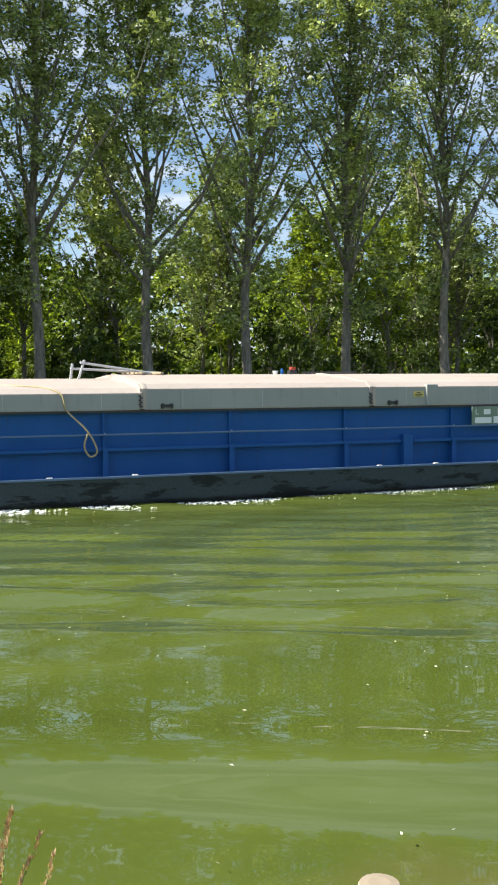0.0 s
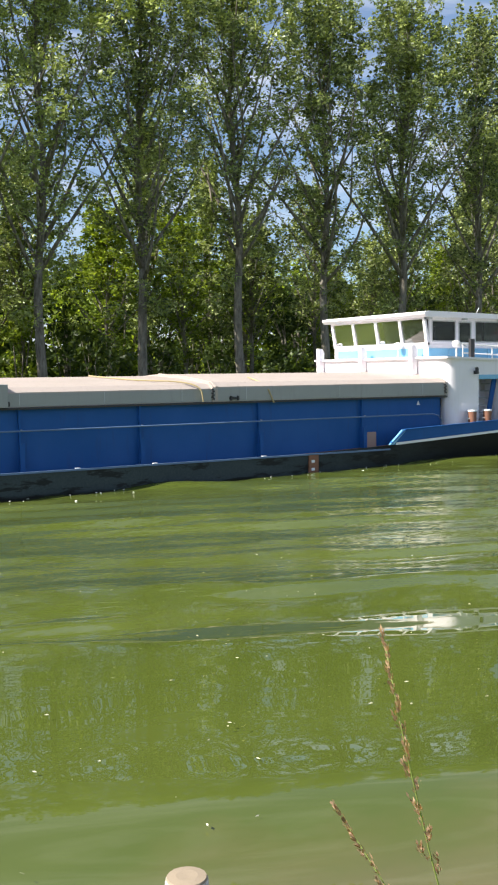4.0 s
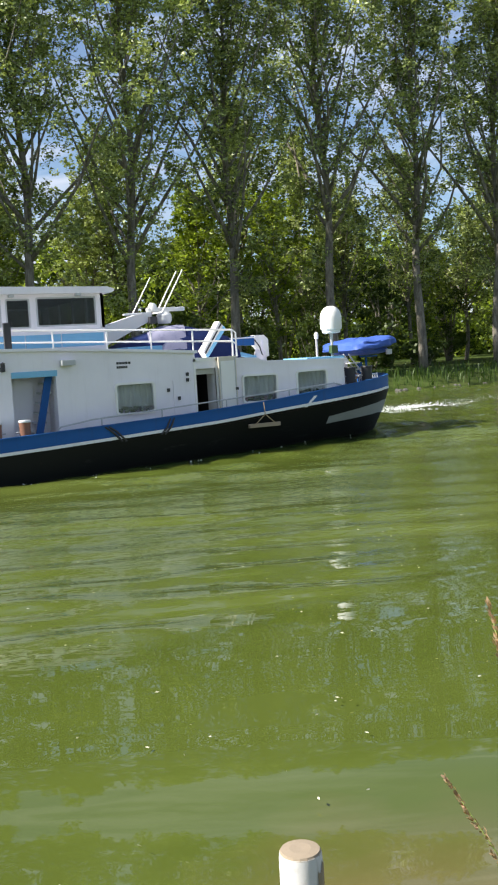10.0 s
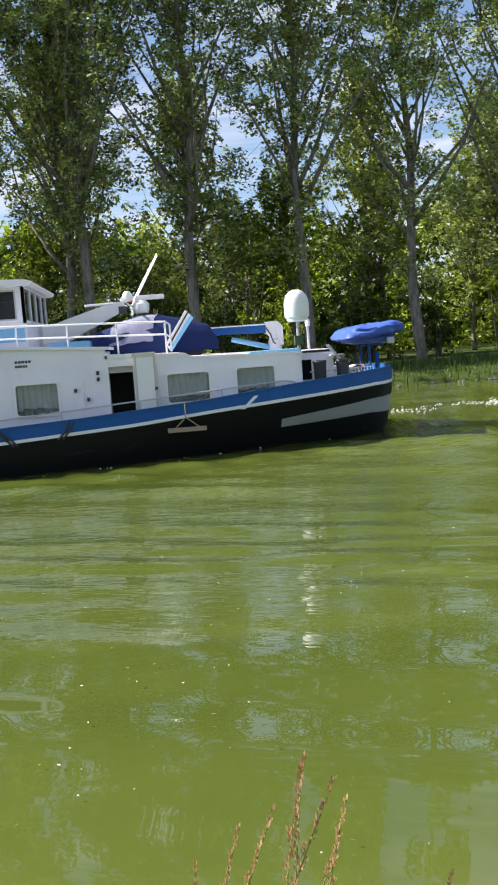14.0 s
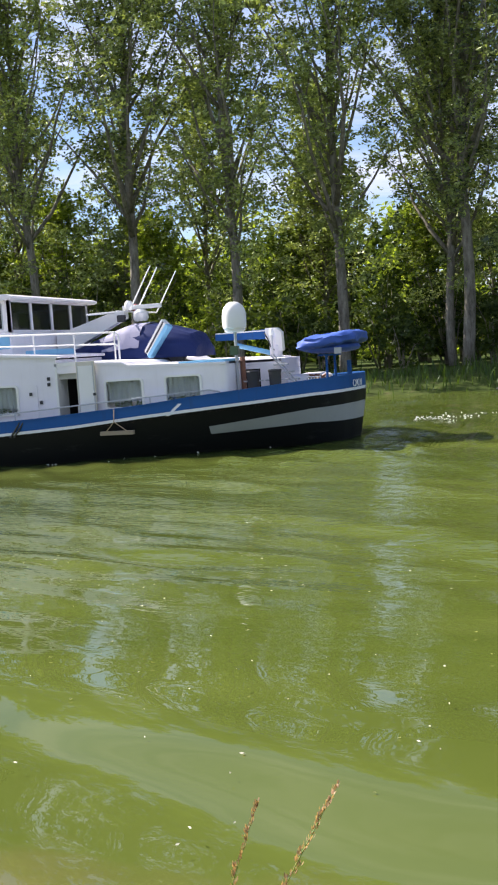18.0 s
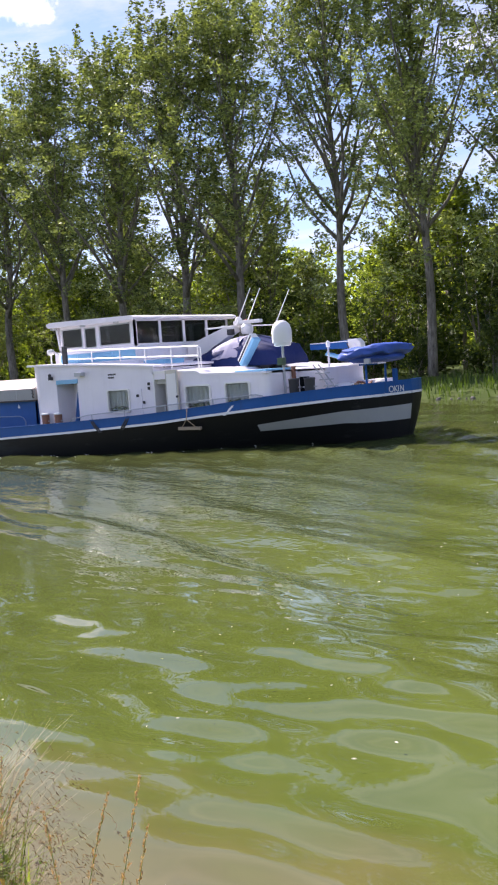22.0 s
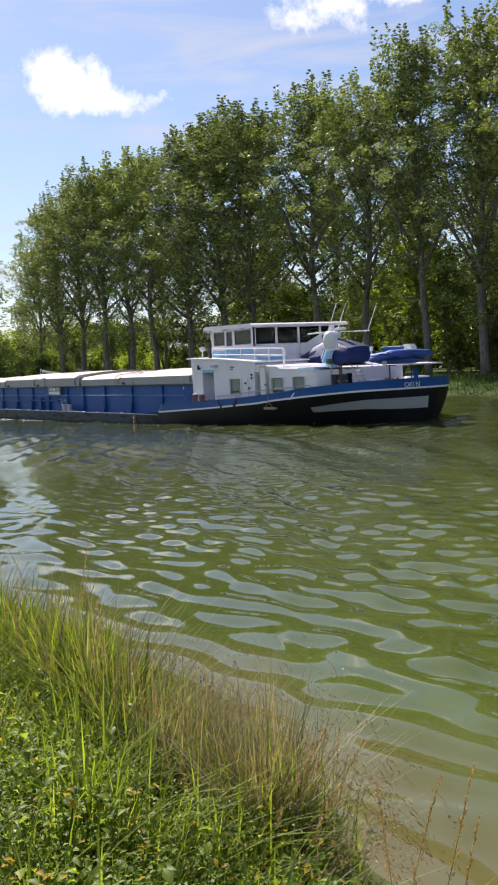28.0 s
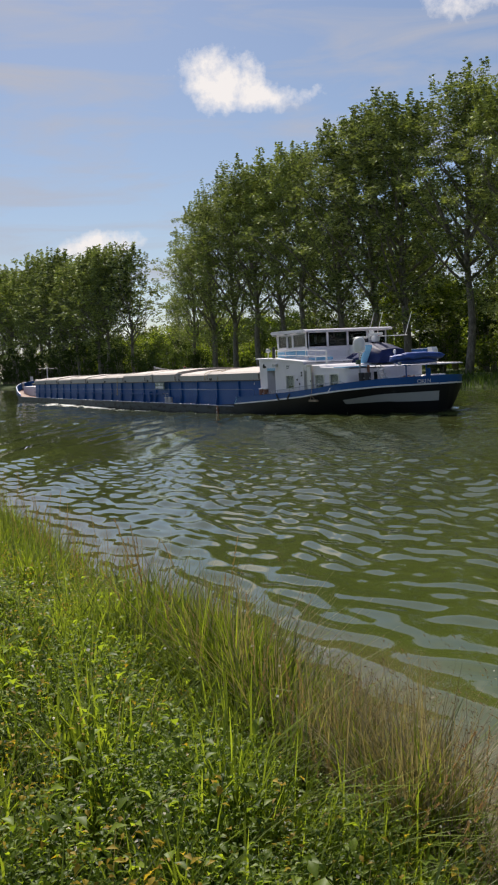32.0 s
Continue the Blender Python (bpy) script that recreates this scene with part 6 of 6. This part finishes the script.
def build_near_bank():
    rng = np.random.RandomState(21)
    # mixed grass that thins out and lowers towards the place of the camera
    sp = bank_spots(rng, 9500, -12, -1.5, -1.5, 2.8, 0.12, 0.40, 1.3) + bank_spots(rng, 2000, -16, -3.5, 1.4, 2.85, 0.3, 0.65) + bank_spots(rng, 7000, -28, -12, -2.0, 2.9, 0.25, 0.6) + bank_spots(rng, 5000, -70, -28, -3.0, 2.9, 0.35, 0.8)
    tagged(new("green_grass", blades_mesh("green_grass", sp, M["grass"], rng, 0.0046, 1.1)), "lush green grass on the near bank", "grass", kind="stuff")
    near_edge = lambda p: math.atan2(-p[0], p[1]) < radians(60 + 3 * math.sin(p[1] * 7))
    sp = [p for p in bank_spots(rng, 1300, -5.4, -2.0, 1.2, 2.8, 0.2, 0.5) if near_edge(p)] + bank_spots(rng, 700, -28, -6.4, 2.1, 2.9, 0.3, 0.8) + bank_spots(rng, 700, -14, -2.0, -1.0, 2.8, 0.3, 0.6)
    tagged(new("dry_grass", blades_mesh("dry_grass", sp, M["dry_grass"], rng, 0.0028, 1.0, 0.6)), "pale dry grass by the water's edge", "grass", kind="stuff")
    # dense tussocks on the brink, straw-brown over green, that fan out to all sides
    straw, fresh = [], []
    for k in range(30):
        cx = -3.42 - 0.125 * k + rng.normal(0, 0.06)
        cy = 2.22 + 0.2 * math.sin(k * 1.9) + rng.normal(0, 0.08)
        tall = rng.uniform(0.75, 1.15) * (1.0 if k < 3 else 1.22)
        dry = 190 if k < 9 else 70 if k % 3 == 0 else 20
        for bunch, n_b, lo, hi in ((straw, dry, 0.45, 0.86), (fresh, 230 - dry // 2, 0.3, 0.7)):
            for _ in range(n_b):
                x, y = cx + rng.normal(0, 0.075), cy + rng.normal(0, 0.075)
                bunch.append((x, y, ground_z(x, y) - 0.02, rng.uniform(lo, hi) * tall))
    tagged(new("straw_tussocks", blades_mesh("straw_tussocks", straw, M["dry_grass"], rng, 0.0027, 0.75)), "dense straw-brown grass tussocks on the brink", "grass", kind="stuff")
    tagged(new("green_tussocks", blades_mesh("green_tussocks", fresh, M["grass"], rng, 0.0042, 0.85)), "green grass in the tussocks on the brink", "grass", kind="stuff")
    # lush clumps of broad green blades that stand above the weeds
    lush = []
    for k in range(36):
        cx, cy = rng.uniform(-9.5, -2.3), rng.uniform(0.2, 2.5)
        if math.atan2(-cx, cy) < EDGE_YAW + 0.05:
            continue
        tall, wide = rng.uniform(0.36, 0.62), rng.uniform(0.05, 0.13)
        for _ in range(95):
            x, y = cx + rng.normal(0, wide), cy + rng.normal(0, wide)
            lush.append((x, y, ground_z(x, y) - 0.02, tall * rng.uniform(0.5, 1.1)))
    tagged(new("lush_grass", blades_mesh("lush_grass", lush, M["grass"], rng, 0.0062, 0.9)), "lush clumps of broad green grass above the weeds", "grass", kind="stuff")
    # green tufts that arch out over the water, between the dry stems
    sp = [p for p in bank_spots(rng, 3800, -7.5, -2.0, 1.3, 2.75, 0.28, 0.56, 2.0) if math.atan2(-p[0], p[1]) > EDGE_YAW + 0.07]
    tagged(new("arching_grass", blades_mesh("arching_grass", sp, M["grass"], rng, 0.0046, 1.2, 0.7)), "arching green grass tufts at the water's edge", "grass", kind="stuff")
    pts, n = [], 0
    for x, y, z, h in [p for p in bank_spots(rng, 2200, -6.4, -2.0, 1.3, 2.85, 0.35, 0.75) if near_edge(p) or p[1] > 2.0] + straw[::5]:      # nodding brown seed heads over it
        tip = np.array([x + rng.uniform(0.05, 0.3), y + rng.uniform(0.0, 0.22), z + h * rng.uniform(0.75, 1.15)])
        hang = np.array([rng.uniform(0.2, 0.9), rng.uniform(0, 0.6), -rng.uniform(0.1, 0.9)])
        for q in range(rng.randint(5, 10)):
            o = tip + hang * 0.011 * q + rng.normal(0, 0.004, 3)
            d, e = hang * 0.008 + rng.normal(0, 0.003, 3), rng.normal(0, 0.0022, 3)
            pts += [o - d, o + e, o + d]
            n += 1
    tagged(new("nodding_seed_heads", cloud_mesh("nodding_seed_heads", np.array(pts), np.arange(3 * n).reshape(n, 3), M["seed_dark"])), "nodding brown seed heads over the dry grass", "grass", kind="stuff")
    sp = bank_spots(rng, 2600, -0.8, 6.5, -1.5, 1.6, 0.08, 0.24) + bank_spots(rng, 6500, -13, 8, -8, -1.3, 0.06, 0.25)
    tagged(new("short_grass", blades_mesh("short_grass", sp, M["grass"], rng, 0.006, 0.6)), "short grass at the top of the bank", "grass", kind="stuff")
    # broad-leaved weeds: leafy stems, in patches
    sp = bank_spots(rng, 5600, -9.0, -1.6, -1.0, 2.6, 0.10, 0.38, 1.1) + bank_spots(rng, 1500, -5.6, -2.0, 0.9, 2.45, 0.14, 0.42, 2.0) + bank_spots(rng, 2200, -30, -9, -2.0, 2.5, 0.2, 0.5)
    tagged(new("weeds", folded_leaves("weeds", sp, M["weed"], rng, 13, 0.02, 0.046)), "broad-leaved weeds in patches among the grass", "weeds", kind="stuff")
    sp = bank_spots(rng, 260, -8.0, -1.8, -0.8, 2.4, 0.25, 0.5, 1.8)
    tagged(new("large_weeds", folded_leaves("large_weeds", sp, M["weed"], rng, 9, 0.05, 0.10)), "taller weeds with large pointed leaves", "weeds", kind="stuff")
    sp = bank_spots(rng, 1500, -10, -1.8, -1.0, 2.5, 0.16, 0.42, 2.2)
    tagged(new("yellowed_leaves", folded_leaves("yellowed_leaves", sp, M["yellowed"], rng, 5, 0.022, 0.05)), "yellow and brown wilting leaves among the weeds", "leaves", kind="stuff")
    sp = bank_spots(rng, 950, -10, -1.8, -1.0, 2.4, 0.10, 0.36, 2.6)
    tagged(new("withered_leaves", folded_leaves("withered_leaves", sp, M["withered"], rng, 5, 0.018, 0.04)), "pale withered leaves low among the weeds", "leaves", kind="stuff")
    # small pale flowers
    pts, n = [], 0
    for x, y, z, h in bank_spots(rng, 300, -22, -2.0, -1.0, 2.6, 0.3, 0.6):
        o = np.array([x, y, z + h])
        r = rng.uniform(0.004, 0.010)
        pts += [o + np.array([r, 0, 0]), o + np.array([0, r, r * 0.6]), o + np.array([-r, 0, r]), o + np.array([0, -r, r * 0.4])]
        n += 1
    tagged(new("pale_flowers", cloud_mesh("pale_flowers", np.array(pts), np.arange(4 * n).reshape(n, 4), M["flower"])), "tiny pale flower heads in the grass", "flowers", kind="stuff")
    # tall flowering grass stems by the edge
    stalk_meshes = [seed_stalk(60 + i) for i in range(5)]
    k = 0
    def stalk(x, y, top, kind, turn, tilt=0.0, label="tall green grass stalk with a slim brown seed head"):
        z = ground_z(x, y) - 0.03
        t = thing("grass_stalk", label, "grass", "grass stalks on the near bank", (x, y, z))
        s = (top - z)
        t.scale = (s, s, s)
        t.rotation_euler = (0, tilt, turn)
        for nm, me in zip(("stem", "seed_head"), stalk_meshes[kind]):
            o = new(nm, me)
            o.parent = t
    # those that stand out against the water: foot, top, kind, turn, lean
    for i, (x, y, tx, ty, tz) in enumerate(STALKS):
        z = ground_z(x, y) - 0.03
        t = thing("grass_stalk", "tall green grass stalk with a slim brown seed head", "grass", "grass stalks on the near bank", (x, y, z))
        d = Vector((tx - x, ty - y, tz - z))
        kd = i % 5
        tip = Vector((BENDS[kd], 0.03 * math.sin(3), 1))
        t.rotation_mode = "QUATERNION"
        t.rotation_quaternion = tip.rotation_difference(d)
        t.scale = [d.length / tip.length] * 3
        for nm, me in zip(("stem", "seed_head"), stalk_meshes[kd]):
            o = new(nm, me)
            o.parent = t
    for n, x0, x1, y0, y1, h0, h1 in ((70, -5.8, -3.0, 1.6, 2.8, 0.4, 0.75), (90, -12, -5, 1.6, 2.85, 0.5, 0.95), (60, -26, -12, 2.0, 2.9, 0.6, 1.05)):
        for x, y, z, h in bank_spots(rng, n, x0, x1, y0, y1, h0, h1):
            stalk(x, y, z + h, k % 5, rng.uniform(0, 6.28), rng.uniform(-0.12, 0.12))
            k += 1
    # white-painted mooring post at the water's edge
    p = thing("mooring_post", "white-painted round wooden post at the water's edge", "post", at=(1.82, 3.37, -0.02))
    r = 0.088
    prof = [(r * 1.02, -0.6), (r * 1.02, 0.3), (r, 0.71), (r * 0.96, 0.73)]
    part("shaft", Shape().lathe(0, 0, prof, 18), M["post"], p, "flaking white paint", True)
    part("top", Shape().lathe(0, 0, [(r * 0.97, 0.727), (r * 0.9, 0.739), (r * 0.5, 0.743), (0.0, 0.741)], 18), M["wood"], p, "bare grey cut wood")
    a = [radians(-72 + 6 * i) for i in range(7)]
    part("worn_strip", Shape().grid([[(r * 1.03 * math.cos(q), r * 1.03 * math.sin(q), z + 0.02 * math.sin(9 * q + 40 * z)) for q in a] for z in np.linspace(0.2, 0.68, 16)]), M["wood"], p, "bare scuffed wood where ropes have rubbed", True)
    # floating bits
    s = Shape()
    rr = random.Random(12)
    for _ in range(420):
        x, y = rr.uniform(-7, 10), rr.uniform(4.4, 12)
        a, l, w = rr.uniform(0, 6.28), rr.uniform(0.006, 0.022), rr.uniform(0.003, 0.007)
        c, d = math.cos(a), math.sin(a)
        s.add([(x + c * l, y + d * l, 0.286), (x - d * w, y + c * w, 0.29), (x - c * l, y - d * l, 0.286), (x + d * w, y - c * w, 0.284)], [(0, 1, 2, 3)])
    tagged(new("floating_bits", s.mesh("floating_bits", M["flower"])), "small leaves and straws floating on the water", "flotsam", kind="stuff")
    # reeds and grass along the far waterline
    sp = []
    for _ in range(15000):
        x = rng.uniform(-130, 75)
        y = 44.5 + abs(rng.normal(0, 4.0))
        sp.append((x, y, ground_z(x, y) - 0.03, rng.uniform(0.35, 1.0) * (0.7 + 0.5 * noise.noise(Vector((x * 0.2, y * 0.4, 5))))))
    tagged(new("far_bank_grass", blades_mesh("far_bank_grass", sp, M["far_grass"], rng, 0.03, 0.6)), "tall grass along the far waterline", "grass", kind="stuff")
    st = Shape()
    for _ in range(150):
        x, y = rr.choice((-40, -22, 4, 9, 16, 31, 42)) + rr.gauss(0, 3.5), 44.5 + rr.uniform(-0.15, 0.25)
        r = rr.uniform(0.05, 0.16)
        st.lathe(x, y, [(r, 0.1), (r * 1.1, 0.28), (r * 0.6, 0.31 + r * 0.3), (0.0, 0.325 + r * 0.3)], 6)
    tagged(new("edge_stones", st.mesh("edge_stones", M["stone"])), "grey stones along the far water's edge", "stones", kind="stuff")


def seed_stalk(seed):
    """A grass stalk one metre high, with its seed head."""
    rng = np.random.RandomState(seed)
    stem = Shape()
    bend = BENDS[seed - 60]
    curve = lambda t: Vector((bend * t ** 2.2, 0.03 * math.sin(3 * t), t))
    stem.tube([curve(t) for t in np.linspace(0, 0.98, 8)], 0.0021, 5, 0.0009)
    for t in (0.2, 0.45):
        p = curve(t)
        az = rng.uniform(0, 6.28)
        d = Vector((math.cos(az), math.sin(az), 0))
        s = Vector((-d.y, d.x, 0)) * 0.004
        stem.grid([[p - s, p + d * 0.08 + Vector((0, 0, 0.1)) - s, p + d * 0.2 + Vector((0, 0, 0.09))], [p + s, p + d * 0.08 + Vector((0, 0, 0.1)) + s, p + d * 0.2 + Vector((0, 0, 0.092))]])
    pts, n = [], 0
    nodes = np.linspace(0.66, 0.985, 15)
    for i in range(360):
        j = int(rng.randint(15))              # small clusters, looser towards the foot of the head
        spread = 1.0 - j / 15
        side = Vector((math.cos(2.4 * j), math.sin(2.4 * j), 0)) * 0.010 * spread
        k = rng.rand()
        p = curve(nodes[j] + 0.024 * k) + side * (0.4 + k)
        az, r = rng.uniform(0, 6.28), rng.uniform(0, 0.004) * (0.7 + 0.6 * spread)
        o = p + Vector((math.cos(az) * r, math.sin(az) * r, 0))
        d = Vector((math.cos(az) * 0.3, math.sin(az) * 0.3, 1)).normalized() * rng.uniform(0.006, 0.011)
        s = Vector((-math.sin(az), math.cos(az), 0)) * 0.0017
        pts += [o, o + d * 0.5 + s, o + d, o + d * 0.5 - s]
        n += 1
    return stem.mesh("stem", M["stalk"], True), cloud_mesh("seed_head", np.array([tuple(q) for q in pts]), np.arange(4 * n).reshape(n, 4), M["seed"])


M["yellowed"] = leafy("yellowed_leaves", (0.22, 0.13, 0.03), (0.5, 0.36, 0.05), 0.45, 0.008)
M["withered"] = leafy("withered_leaves", (0.30, 0.26, 0.20), (0.62, 0.58, 0.50), 0.3, 0.03)
M["seed_dark"] = leafy("brown_seed_heads", (0.06, 0.04, 0.03), (0.26, 0.18, 0.12), 0.25)
M["flower"] = leafy("pale_flowers", (0.45, 0.42, 0.33), (0.7, 0.68, 0.58), 0.3)
M["far_grass"] = leafy("far_bank_grass", (0.02, 0.05, 0.010), (0.075, 0.125, 0.024), 0.35)
M["post"] = paint("flaking_white_paint", (0.62, 0.61, 0.6), (0.2, 0.17, 0.13), 0.7, 1.1, 0.6, 1.4, 0.5)
M["stone"] = paint("edge_stone", (0.10, 0.095, 0.085), (0.08, 0.09, 0.06), 0.85, 0.8)
BENDS = (0.06, 0.12, 0.18, 0.1, 0.22)
STALKS = [           # foot, then tip
    (1.44, 1.12, 1.16, 1.38, 2.22),
    (1.64, 0.84, 1.03, 1.35, 1.94),
    (0.19, 1.89, 0.23, 1.89, 1.87),
    (-0.08, 1.93, 0.28, 1.88, 1.82),
    (-0.04, 1.91, 0.16, 1.89, 1.77),
    (-0.15, 1.96, 0.09, 1.95, 1.71),
    (-0.00, 1.87, 0.28, 1.83, 1.73),
    (0.38, 1.87, 0.50, 1.83, 1.63),
    (0.00, 1.90, -0.00, 1.90, 1.67),
    (0.31, 1.67, 0.20, 1.69, 1.94),
    (0.09, 1.76, 0.28, 1.73, 1.85),
    (-0.87, 1.64, -0.39, 1.76, 1.87),
    (-0.77, 1.70, -0.55, 1.77, 1.82),
    (-1.76, 1.49, -1.81, 1.42, 1.69),
    (-1.91, 1.47, -1.79, 1.60, 1.67),
    (-1.96, 1.56, -1.81, 1.73, 1.66),
    (-1.77, 1.48, -1.66, 1.60, 1.62),
    (-2.35, 1.16, -2.13, 1.50, 1.71),
    (-2.32, 1.23, -2.07, 1.58, 1.68),
]
build_near_bank()


def motions():
    for ob in carried:
        walk(ob, [(t, pose(x, SHIP_Y, 0)) for t, x in SHIP_X])
    walk(water, [(t, pose(x, 0, WATER_Z)) for t, x in SHIP_X])


motions()
